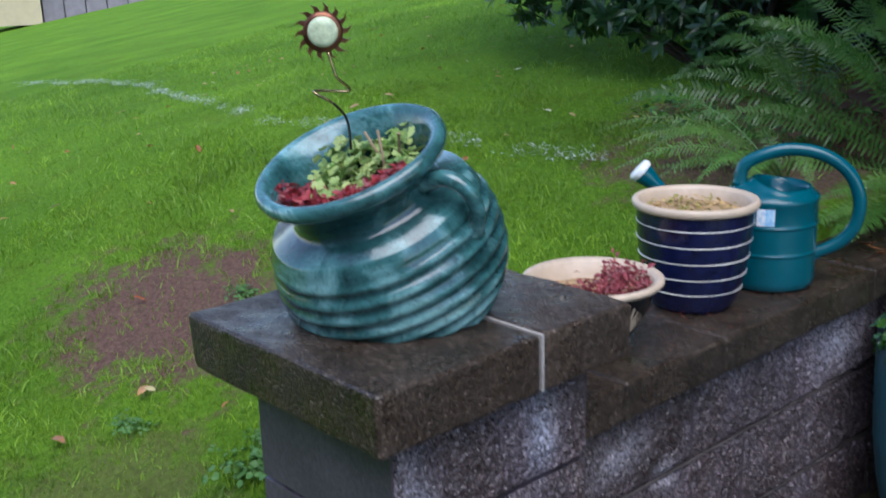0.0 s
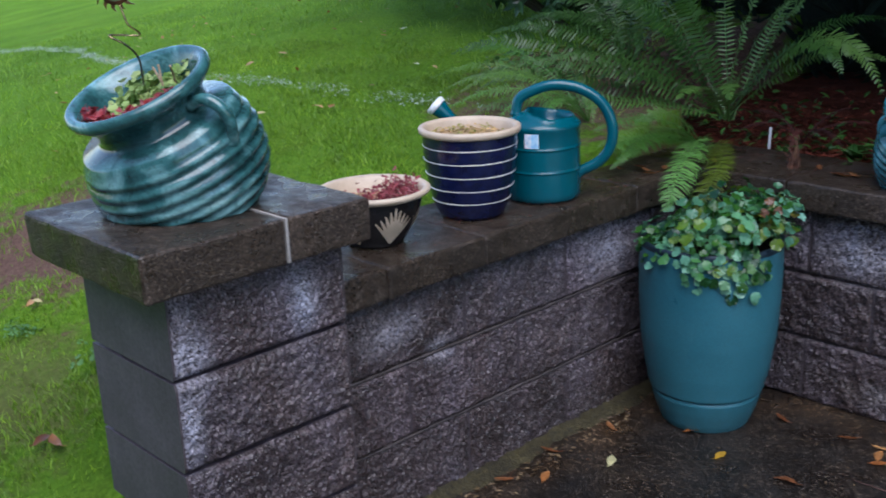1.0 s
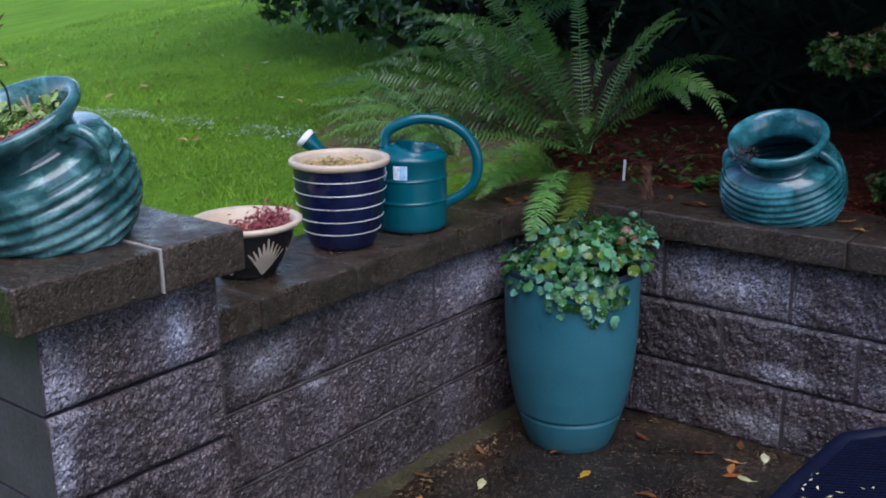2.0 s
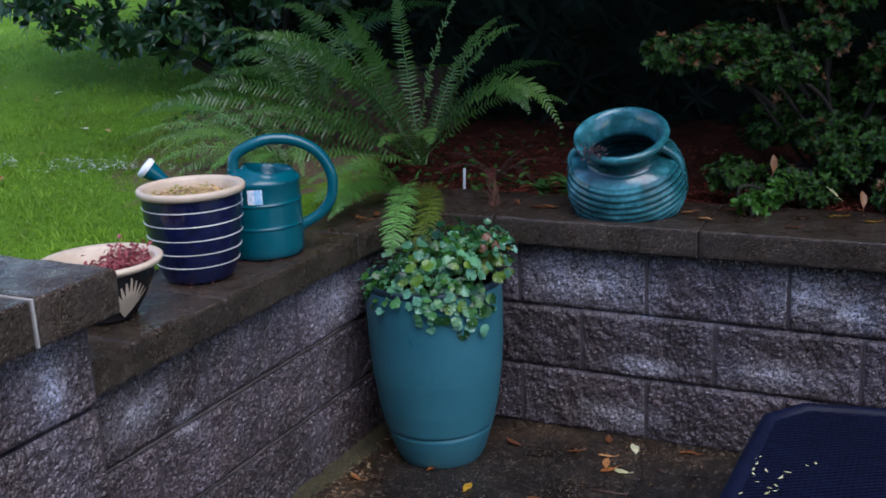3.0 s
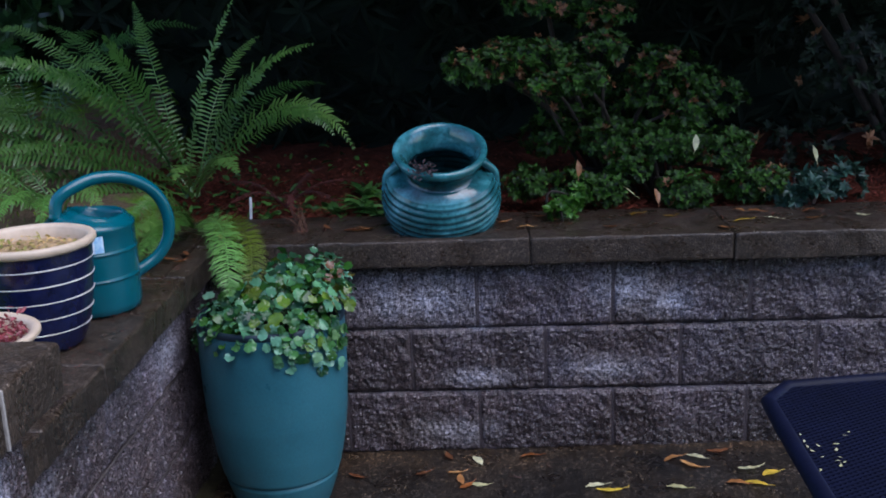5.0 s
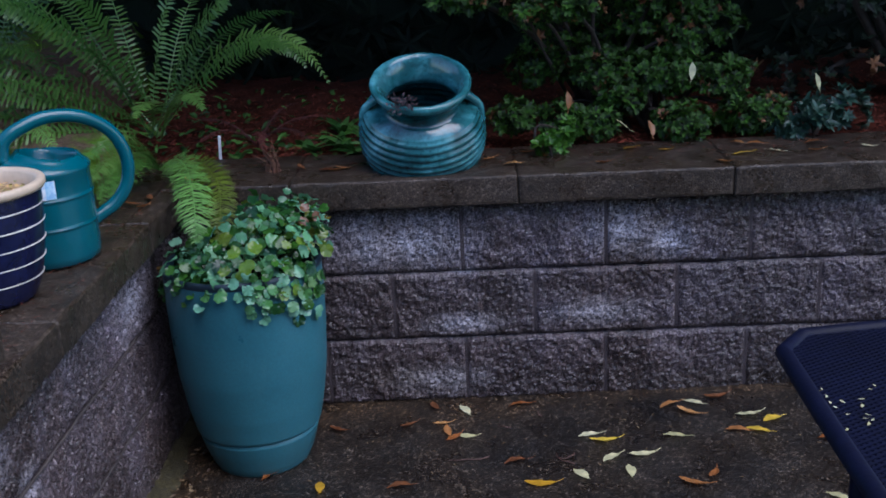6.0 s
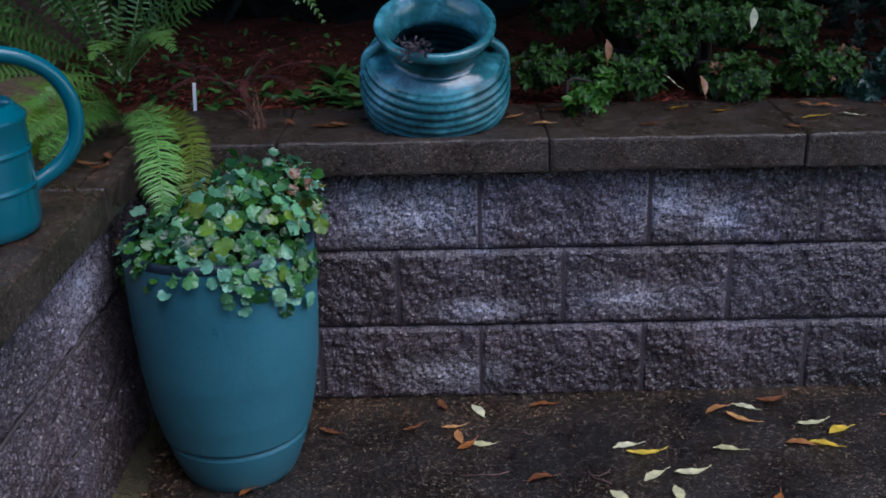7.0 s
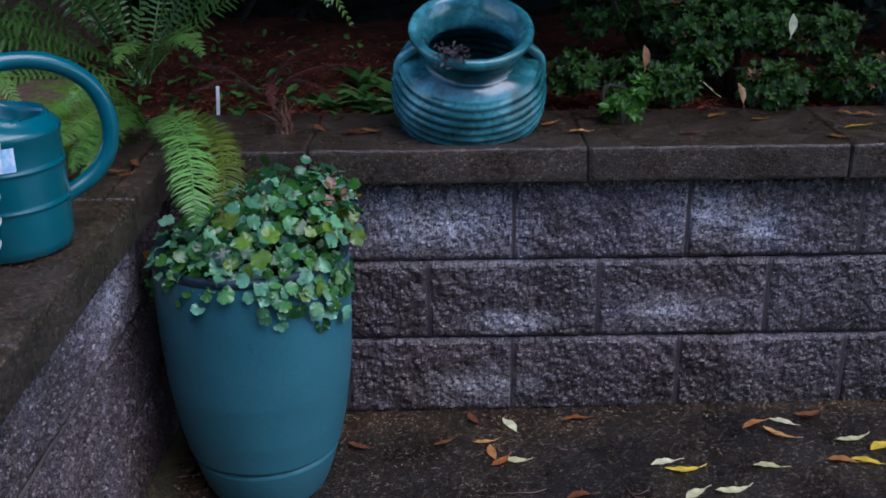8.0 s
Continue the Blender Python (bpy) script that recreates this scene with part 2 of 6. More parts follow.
def lawn_mat():
    m, n, l, b = material("lawn_turf", 0.95, spec=0.06)
    fine = noise_of(n, l, 55, 6, 0.75)
    col = ramp(n, l, fine, [(0.3, (0.055, 0.13, 0.010)), (0.55, (0.122, 0.26, 0.021)), (0.75, (0.19, 0.35, 0.038))])
    wide = ramp(n, l, noise_of(n, l, 0.9, 4), [(0.3, (0.7, 0.72, 0.7)), (0.7, (1.2, 1.1, 1.05))])
    col = mixed(n, l, 1.0, col, wide, "MULTIPLY")
    # lighter, yellower grass in the middle of the lawn, olive and brown patches
    lighter_patch = blotch(n, l, (((-3.4, 0.7, 0.85), (2.0, 1.0, 1.0)), ((-2.2, 0.5, 0.85), (1.0, 0.8, 1.0))), 0.8, 1.6)
    col = mixed(n, l, math_of(n, l, "MULTIPLY", lighter_patch, 0.7), col, mixed(n, l, 1.0, col, (1.45, 1.36, 1.2), "MULTIPLY"))
    olive = ramp(n, l, noise_of(n, l, 3.2, 6, 0.7, dist=0.5), [(0.50, (0, 0, 0)), (0.68, (1, 1, 1))])
    col = mixed(n, l, math_of(n, l, "MULTIPLY", olive, 0.55), col, mixed(n, l, 1.0, col, (0.85, 0.62, 0.75), "MULTIPLY"))
    # darker strip towards the house: shade put into the lawn's colour
    deep = blotch(n, l, (((-7.5, 0.6, 0.6), (3.2, 0.9, 2.0)),), 0.7, 1.2)
    col = mixed(n, l, math_of(n, l, "MULTIPLY", deep, 0.6), col, mixed(n, l, 1.0, col, (0.6, 0.66, 0.7), "MULTIPLY"))
    # worn muddy patch and the shaded bare strip by the bed
    tc = n.new("ShaderNodeTexCoord")
    bare = None
    for centre, size, power in (((-1.68, -1.34, 0.42), (1.1, 1.7, 1.0), 1.0), ((-1.0, 0.55, 0.84), (1.5, 1.8, 1.0), 0.8), ((-0.62, 0.12, 0.82), (1.2, 1.5, 1.0), 0.9), ((-0.45, 0.85, 0.84), (0.9, 0.9, 1.0), 1.0), ((-0.95, -1.9, 0.25), (1.6, 2.4, 1.0), 0.4)):
        mp = n.new("ShaderNodeMapping")
        mp.inputs["Scale"].default_value = size
        mp.inputs["Location"].default_value = tuple(-c * s for c, s in zip(centre, size))
        l.new(tc.outputs["Object"], mp.inputs["Vector"])
        ln = n.new("ShaderNodeVectorMath")
        ln.operation = "LENGTH"
        l.new(mp.outputs[0], ln.inputs[0])
        rough_edge = math_of(n, l, "ADD", ln.outputs["Value"], math_of(n, l, "MULTIPLY", noise_of(n, l, 8, 6, 0.75), 1.9))
        mask = ramp(n, l, math_of(n, l, "MULTIPLY", rough_edge, 0.4), [(0.54, (power,) * 3), (0.66, (0, 0, 0))])
        bare = mask if bare is None else mixed(n, l, 1.0, bare, mask, "LIGHTEN")
    mud = ramp(n, l, noise_of(n, l, 70, 6, 0.7), [(0.3, (0.075, 0.043, 0.034)), (0.7, (0.22, 0.132, 0.10))])
    l.new(mixed(n, l, bare, col, mud), b.inputs["Base Color"])
    bump(n, l, b, fine, 0.9, 0.02)
    return m


BLOCK, CAP, PATIO, TURF = concrete_block(), concrete_cap(), patio_mat(), lawn_mat()
MORTAR = plain("pale_mortar", (0.30, 0.28, 0.26), 0.8)
SMOOTHBLOCK = plain("moulded_concrete", (0.082, 0.069, 0.088), 0.5, grain=90, vary=0.35, strength=0.35, depth=0.003)
UNSEENWALL = plain("grey_wall", (0.36, 0.36, 0.37), 0.8, grain=8, vary=0.15)
SEAM = plain("mortar_seam", (0.064, 0.049, 0.053), 0.6, grain=90, vary=0.35, strength=0.35, depth=0.003)
CORE = plain("wall_core", (0.05, 0.045, 0.042), 0.9)
SOIL = plain("bark_mulch_soil", (0.085, 0.023, 0.013), 0.9, grain=90, vary=0.7, strength=0.9, depth=0.01, spec=0.1)
CHIP = plain("bark_chip", (0.19, 0.046, 0.028), 0.8, grain=60, vary=0.5, spec=0.15, per_island=True)
GLAZE = glaze("teal_glaze", (0.008, 0.031, 0.032), (0.026, 0.094, 0.097), (0.16, 0.32, 0.33))
GLAZEDARK = glaze("deep_teal_glaze", (0.006, 0.046, 0.052), (0.017, 0.105, 0.120), (0.07, 0.26, 0.30))
POTSOIL = plain("potting_soil", (0.010, 0.0075, 0.006), 0.95, grain=120, vary=0.6, strength=0.8, depth=0.006, spec=0.1)


# ---- builders ----
def mesh_ob(name, bm, mat, smooth=False):
    me = bpy.data.meshes.new(name)
    bm.to_mesh(me)
    bm.free()
    for mm in mat if isinstance(mat, (list, tuple)) else (mat,):
        me.materials.append(mm)
    if smooth:
        me.polygons.foreach_set("use_smooth", [True] * len(me.polygons))
    return new(name, me)


def raw_ob(name, verts, faces, mat, smooth=False):
    me = bpy.data.meshes.new(name)
    me.from_pydata([tuple(v) for v in verts], [], faces)
    me.materials.append(mat)
    if smooth:
        me.polygons.foreach_set("use_smooth", [True] * len(me.polygons))
    me.update()
    return new(name, me)


def part(name, bm, mat, parent, label="", smooth=False, at=None):
    ob = mesh_ob(name, bm, mat, smooth)
    ob.parent = parent
    if at is not None:
        ob.matrix_basis = at
    return tagged(ob, label) if label else ob


def thing(name, m, label, category, group="", kind=""):
    ob = new(name)
    ob.empty_display_size = 0.05
    ob.matrix_basis = m
    return tagged(ob, label, category, group, kind)


def box(bm, x0, x1, y0, y1, z0, z1, bevel=0.0, seg=2):
    got = bmesh.ops.create_cube(bm, size=1.0, matrix=Matrix.LocRotScale(((x0 + x1) / 2, (y0 + y1) / 2, (z0 + z1) / 2), None, (x1 - x0, y1 - y0, z1 - z0)))
    if bevel:
        edges = {e for v in got["verts"] for e in v.link_edges}
        bmesh.ops.bevel(bm, geom=list(edges), offset=bevel, segments=seg, affect="EDGES", profile=0.6)
    return bm


def lathe(profile, seg=64, wobble=None, bm=None, closed_bottom=True):
    """Turns (radius, height) pairs round z. wobble(angle, height) adds to the radius."""
    bm = bm or bmesh.new()
    rings = []
    for r, z in profile:
        if r < 1e-5:
            rings.append([bm.verts.new((0, 0, z))])
        else:
            rings.append([bm.verts.new(((r + (wobble(a, z) if wobble else 0)) * math.cos(a), (r + (wobble(a, z) if wobble else 0)) * math.sin(a), z))
                          for a in (2 * math.pi * i / seg for i in range(seg))])
    for a, b in zip(rings, rings[1:]):
        for i in range(seg):
            j = (i + 1) % seg
            if len(a) == 1 and len(b) > 1:
                bm.faces.new((a[0], b[j], b[i]))
            elif len(b) == 1 and len(a) > 1:
                bm.faces.new((a[i], a[j], b[0]))
            elif len(a) > 1:
                bm.faces.new((a[i], a[j], b[j], b[i]))
    bmesh.ops.recalc_face_normals(bm, faces=bm.faces)
    return bm


def smooth_path(points, n):
    """Catmull-Rom through the points."""
    pts = [Vector(p) for p in points]
    pts = [2 * pts[0] - pts[1], *pts, 2 * pts[-1] - pts[-2]]
    out = []
    for i in range(1, len(pts) - 2):
        p0, p1, p2, p3 = pts[i - 1:i + 3]
        for k in range(n):
            t = k / n
            out.append(0.5 * (2 * p1 + (p2 - p0) * t + (2 * p0 - 5 * p1 + 4 * p2 - p3) * t * t + (3 * p1 - p0 - 3 * p2 + p3) * t ** 3))
    return [*out, pts[-2]]


def tube(points, radius, seg=10, bm=None, flat=1.0):
    """A round bar along points; radius is a number or one per point."""
    bm = bm or bmesh.new()
    pts = [Vector(p) for p in points]
    side, rings = None, []
    for i, p in enumerate(pts):
        d = (pts[min(i + 1, len(pts) - 1)] - pts[max(i - 1, 0)]).normalized()
        if side is None:
            side = d.orthogonal().normalized()
        side = (side - d * side.dot(d)).normalized()
        up = d.cross(side)
        r = radius[i] if isinstance(radius, (list, tuple)) else radius
        rings.append([bm.verts.new(p + (side * math.cos(a) + up * math.sin(a) * flat) * r) for a in (2 * math.pi * k / seg for k in range(seg))])
    for a, b in zip(rings, rings[1:]):
        for k in range(seg):
            j = (k + 1) % seg
            bm.faces.new((a[k], a[j], b[j], b[k]))
    bm.faces.new(rings[0][::-1])
    bm.faces.new(rings[-1])
    return bm


# ---- ground ----
def lawn_height(x, y):
    y = y / 1.055 if y < 0 else y
    ys, zs = (-3.4, -2.6, -1.9, -1.6, -0.9, -0.3, 0.5), (0.0, 0.06, 0.20, 0.32, 0.58, 0.76, 0.84)
    if y < 0.5:
        z = sum(float(np.interp(min(y + d, 0.5), ys, zs)) for d in (-0.3, -0.2, -0.1, 0.0, 0.1, 0.2, 0.3)) / 7
    else:
        z = 0.84 + 0.15 * min(y - 0.5, 80)
    z -= 0.1 * min(max(0.0, -x - 3), 50)
    return z + 0.015 * noise.noise((x * 1.7, y * 1.7, 0.0)) + 0.006 * noise.noise((x * 6, y * 6, 3.0))


def ground_height(x, y):
    if y > 0.2 and x > -0.5:
        return 0.64
    if x > -0.2:
        return -0.08
    if y < -2.9:
        return lawn_height(x, y) - 0.03
    return lawn_height(x, y)


def steps(near0, near1, step, extra, far):
    near = list(np.arange(near0, near1 + 1e-6, step))
    out, d = [], step
    lo, hi = near0, near1
    while lo > -far or hi < far:
        d *= 1.35
        lo, hi = lo - d, hi + d
        out += [lo, hi]
    return sorted({round(v, 4) for v in near + out + list(extra)})


gx, gy = steps(-4.2, 1.2, 0.1, (-0.22, -0.19), 240), steps(-3.0, 2.2, 0.1, (0.19, 0.22), 240)
verts = [(x, y, ground_height(x, y)) for y in gy for x in gx]
nx = len(gx)
faces = [(j * nx + i, j * nx + i + 1, (j + 1) * nx + i + 1, (j + 1) * nx + i) for j in range(len(gy) - 1) for i in range(nx - 1)]
ground = tagged(raw_ob("ground", verts, faces, TURF, True), "sloping green lawn with a worn muddy patch", "lawn", kind="structure")

PATIO_TILT = -0.014


def patio_z(x):
    return 0.003 - PATIO_TILT * (x - 0.8)


bm = bmesh.new()
for x, y in ((-0.12, -4.2), (4.7, -4.2), (4.7, 0.1), (-0.12, 0.1)):
    bm.verts.new((x, y, patio_z(x)))
for v in list(bm.verts):
    bm.verts.new((v.co.x, v.co.y, v.co.z - 0.05))
bm.verts.ensure_lookup_table()
v = bm.verts
for f in ((0, 1, 2, 3), (7, 6, 5, 4), (0, 4, 5, 1), (1, 5, 6, 2), (2, 6, 7, 3), (3, 7, 4, 0)):
    bm.faces.new([v[i] for i in f])
patio = tagged(mesh_ob("patio", bm, PATIO), "dark wet asphalt patio with fallen leaves", "patio", kind="structure")

# unseen wall, added behind the patio to block low sky light
bm = bmesh.new()
box(bm, -1.6, 4.72, -4.4, -4.15, -0.1, 2.75)
tagged(mesh_ob("wall_house", bm, UNSEENWALL), "plain grey wall added unseen behind the patio", "wall", kind="structure")

# planting bed behind the back wall
def bed_height(x, y):
    return 0.668 + 0.05 * min(1.0, max(0.0, (y - 0.28) / 0.5)) + 0.03 * max(0.0, y - 0.6) + 0.018 * noise.noise((x * 5, y * 5, 1.0)) + 0.012 * noise.noise((x * 14, y * 14, 2.0))


bx, by = list(np.arange(-0.75, 4.6, 0.07)), list(np.arange(0.26, 3.2, 0.07))
verts = [(x, y, bed_height(x, y) + (0.0 if x > -0.45 else 0.22 * (-0.45 - x))) for y in by for x in bx]
nx = len(bx)
faces = [(j * nx + i, j * nx + i + 1, (j + 1) * nx + i + 1, (j + 1) * nx + i) for j in range(len(by) - 1) for i in range(nx - 1)]
bed = tagged(raw_ob("soil_bed", verts, faces, SOIL, True), "dark red-brown bark mulch bed behind the wall", "soil", kind="structure")

# ---- retaining walls ----
H, W, T = 0.203, 0.406, 0.18
CAP_H = 0.082
rng = random.Random(4)


def block_mesh(name, w, h, seed, depth=T, rough_side=(False, False), smooth_front=False):
    """A split-face block: its front, at y = 0 looking to -y, is rough; it is w wide and h high."""
    n1, n2 = max(8, int(w / 0.0046)), 30
    g = 0.0014
    bm = bmesh.new()
    grid = []
    for j in range(n2 + 1):
        row = []
        for i in range(n1 + 1):
            u, q = i / n1, j / n2
            x, z = 0.0007 + (w - 0.0014) * u, g + (h - 2 * g) * q
            edge = min(1.0, 20 * min(u * w / h, (1 - u) * w / h, q, 1 - q) + 0.02)
            p = (x * 9 + seed * 7.3, z * 9, seed * 3.1)
            lump = 0.007 * noise.noise(p) + 0.006 * noise.noise([c * 2.7 for c in p]) + 0.0038 * noise.noise([c * 7 for c in p]) + 0.0046 * noise.noise([c * 15 for c in p])
            if smooth_front:
                lump *= 0.08
            y = 0.006 * (1 - edge) - (0.006 + lump) * edge if not smooth_front else 0.003 * (1 - edge) - lump
            if i in (0, 1, n1 - 1, n1) and not smooth_front:
                y = -0.002 + 0.0055 * (1 - min(1.0, 20 * min(q, 1 - q)))
            row.append(bm.verts.new((x, y, z)))
        grid.append(row)
    for j in range(n2):
        for i in range(n1):
            bm.faces.new((grid[j][i], grid[j][i + 1], grid[j + 1][i + 1], grid[j + 1][i]))
    rim = [*grid[0], *(r[-1] for r in grid[1:]), *grid[-1][-2::-1], *(r[0] for r in grid[-2:0:-1])]
    seam = {q_ for r_ in grid for q_ in (r_[0], r_[-1])}
    faced = set(bm.faces)
    front = {f for f in bm.faces if smooth_front or not any(q_ in seam for q_ in f.verts)}
    back = [bm.verts.new((q.co.x, depth, q.co.z)) for q in rim]
    for i in range(len(rim)):
        j = (i + 1) % len(rim)
        bm.faces.new((rim[j], rim[i], back[i], back[j]))
    bm.faces.new(back[::-1])
    for f in bm.faces:
        f.material_index = 0 if f in front else 2 if f in faced else 1
    me = bpy.data.meshes.new(name)
    bm.to_mesh(me)
    bm.free()
    me.materials.append(BLOCK)
    me.materials.append(SMOOTHBLOCK)
    me.materials.append(SEAM)
    return me


FULL = [block_mesh("block", W, H, s + 1) for s in range(7)]


def lay(parent, m, me, name="block"):
    ob = new(name, me)
    ob.parent = parent
    ob.matrix_basis = m
    return ob


def laid_row(parent, start, end, joints, z, place, seed):
    """Blocks of one course between the joints, along a wall's own direction s."""
    edges = [start, *[j for j in joints if start < j < end], end]
    for k, (a, c) in enumerate(zip(edges, edges[1:])):
        if abs(c - a - W) < 0.012:
            me = FULL[(seed * 3 + k * 5) % 7]
        else:
            me = block_mesh("block", c - a, H, seed * 11 + k)
        lay(parent, place(a, z), me)


def cap_mesh(name, w, d, h, seed, mat=None):
    bm = bmesh.new()
    g = 0.0005
    nx_, ny_, nz_ = max(3, int(w / 0.03)), max(3, int(d / 0.03)), 3
    box(bm, g, w - g, 0, d, 0, h, 0.010, 3)
    bmesh.ops.subdivide_edges(bm, edges=[e for e in bm.edges if e.calc_length() > 0.08], cuts=11, use_grid_fill=True)
    for q in bm.verts:
        p = (q.co.x * 16 + seed * 5, q.co.y * 16, q.co.z * 16 + seed)
        q.co += Vector(noise.noise_vector(p)) * 0.0028 + Vector(noise.noise_vector([c * 3 for c in p])) * 0.0022
    me = bpy.data.meshes.new(name)
    bm.to_mesh(me)
    bm.free()
    me.materials.append(mat or CAP)
    return me


# the back wall: its face is y = 0, from the corner at x = -0.03 to the right
WEST = -0.025
bm = bmesh.new()
box(bm, -0.33, 4.4, 0.10, 0.27, -0.3, 0.608)
wall_back = tagged(mesh_ob("wall_back", bm, CORE), "split-face grey concrete block retaining wall", "retaining wall", kind="structure")
at_back = lambda s, z: Matrix.Translation((s, 0.0, z))
for k, (off, z) in enumerate(((0.0, 0.0), (0.203, H), (0.0, 2 * H))):
    laid_row(wall_back, WEST, 4.4, [0.6 + off - 0.203 + i * W for i in range(-2, 12)], z - 0.004, at_back, k + 1)
for k, (a, c) in enumerate(((-0.025, 0.335), (0.335, 0.962), (0.962, 1.552), (1.552, 2.17), (2.17, 2.78), (2.78, 3.39), (3.39, 4.0), (4.0, 4.4))):
    ob = lay(wall_back, Matrix.Translation((a, -0.052 + 0.0015 * rng.uniform(-1, 1), 3 * H)), cap_mesh("cap_stone", c - a, 0.35, CAP_H, k), "cap_stone")

# the side wall: its face is x = WEST, from the corner towards the pier
bm = bmesh.new()
box(bm, -0.27, WEST - 0.1, -1.484, 0.099, -0.3, 0.608)
wall_side = tagged(mesh_ob("wall_side", bm, CORE), "split-face grey concrete block side wall", "retaining wall", kind="structure")
at_side = lambda s, z: Matrix.Translation((WEST, s, z)) @ pose(0, 0, 0, 0, 0, 90)
for k, (off, z) in enumerate(((-0.622, 0.0), (-0.825, H), (-0.622, 2 * H))):
    laid_row(wall_side, -1.484, 0.0, [off + i * W for i in range(-3, 4)], z - 0.004, at_side, k + 5)
for k, (a, c) in enumerate(((-1.484, -1.327), (-1.327, -0.999), (-0.999, -0.362), (-0.362, 0.297))):
    turn = Matrix.Translation((0.035, a, 3 * H)) @ pose(0, 0, 0, 0, 0, 90)
    if k == 3:
        turn = Matrix.Translation((-0.028, a, 3 * H)) @ pose(0, 0, 0, 0, 0, 90)
    lay(wall_side, turn, cap_mesh("cap_stone", c - a, 0.35 if k < 3 else 0.287, CAP_H - 0.0015, k + 20), "cap_stone")
# the corner stone that closes the cap between the two walls
lay(wall_side, Matrix.Translation((0.035, -0.362, 3 * H)) @ pose(0, 0, 0, 0, 0, 90), cap_mesh("cap_stone", 0.308, 0.062, CAP_H - 0.0015, 31), "cap_stone")

# rough mortar squeezed out of the side wall's bed joints
BEAD = plain("brown_mortar", (0.062, 0.050, 0.048), 0.75, grain=70, vary=0.45, strength=0.5, depth=0.004)
for k, z in enumerate((H - 0.004, 2 * H - 0.004)):
    line_ = [(WEST + 0.001 + 0.0015 * noise.noise((y * 9, k, 0)), y, z + 0.0018 * noise.noise((y * 13, k, 5))) for y in np.linspace(-1.48, -0.06, 110)]
    part("mortar_bead", tube(line_, [0.0042 + 0.0022 * noise.noise((p[1] * 21, k, 9)) for p in line_], 6), BEAD, wall_side, "brown mortar bead", True)

# the pier at the wall's end
PX0, PX1, PY0, PY1, PZ = -0.275, 0.072, -1.922, -1.487, 0.812
bm = bmesh.new()
box(bm, PX0 + 0.03, PX1 - 0.03, PY0 + 0.03, PY1 - 0.03, -0.3, PZ - 0.01)
pier = tagged(mesh_ob("pier", bm, CORE), "concrete block pier at the end of the side wall", "pier", kind="structure")
for k in range(4):
    z = PZ - (k + 1) * H
    lay(pier, Matrix.Translation((PX1, PY0, z + 0.004)) @ pose(0, 0, 0, 0, 0, 90), block_mesh("block", PY1 - PY0, H - 0.005, 70 + k, PX1 - PX0))
lay(pier, Matrix.Translation((-0.346, -1.998, PZ)), cap_mesh("cap_stone", 0.494, 0.318, 0.095, 40), "cap_stone")
lay(pier, Matrix.Translation((-0.346, -1.673, PZ)), cap_mesh("cap_stone", 0.494, 0.213, 0.095, 41), "cap_stone")
bm = bmesh.new()
box(bm, -0.343, 0.1495, -1.6795, -1.6735, PZ + 0.003, PZ + 0.0965, 0.002)
part("mortar_joint", bm, MORTAR, pier, "pale mortar joint")

# damp dirt along the foot of the side wall
DIRT = plain("mossy_dirt", (0.036, 0.029, 0.009), 0.75, grain=70, vary=0.7, strength=0.9, depth=0.008)
fx, fy = np.linspace(-0.035, 0.085, 14), np.linspace(-1.40, -0.0, 90)
verts = []
for y in fy:
    for x in fx:
        u = (x + 0.035) / 0.12
        reach = 0.62 + 0.35 * noise.noise((0.3, y * 5, 2.0))
        z = patio_z(x) - 0.004 + max(-0.003, 0.03 * (1 - u / reach)) + 0.005 * noise.noise((x * 40, y * 40, 0.5)) * (u < reach)
        verts.append((x, y, z))
nx = len(fx)
faces = [(j * nx + i, j * nx + i + 1, (j + 1) * nx + i + 1, (j + 1) * nx + i) for j in range(len(fy) - 1) for i in range(nx - 1)]
tagged(raw_ob("dirt_drift", verts, faces, DIRT, True), "damp brown dirt drifted along the side wall's foot", "dirt", kind="structure")


# ---- glazed urns ----
SOILZ = {1.0: 0.204, 0.0: 0.125}
RIBS = {1.0: 40, 0.0: 52}


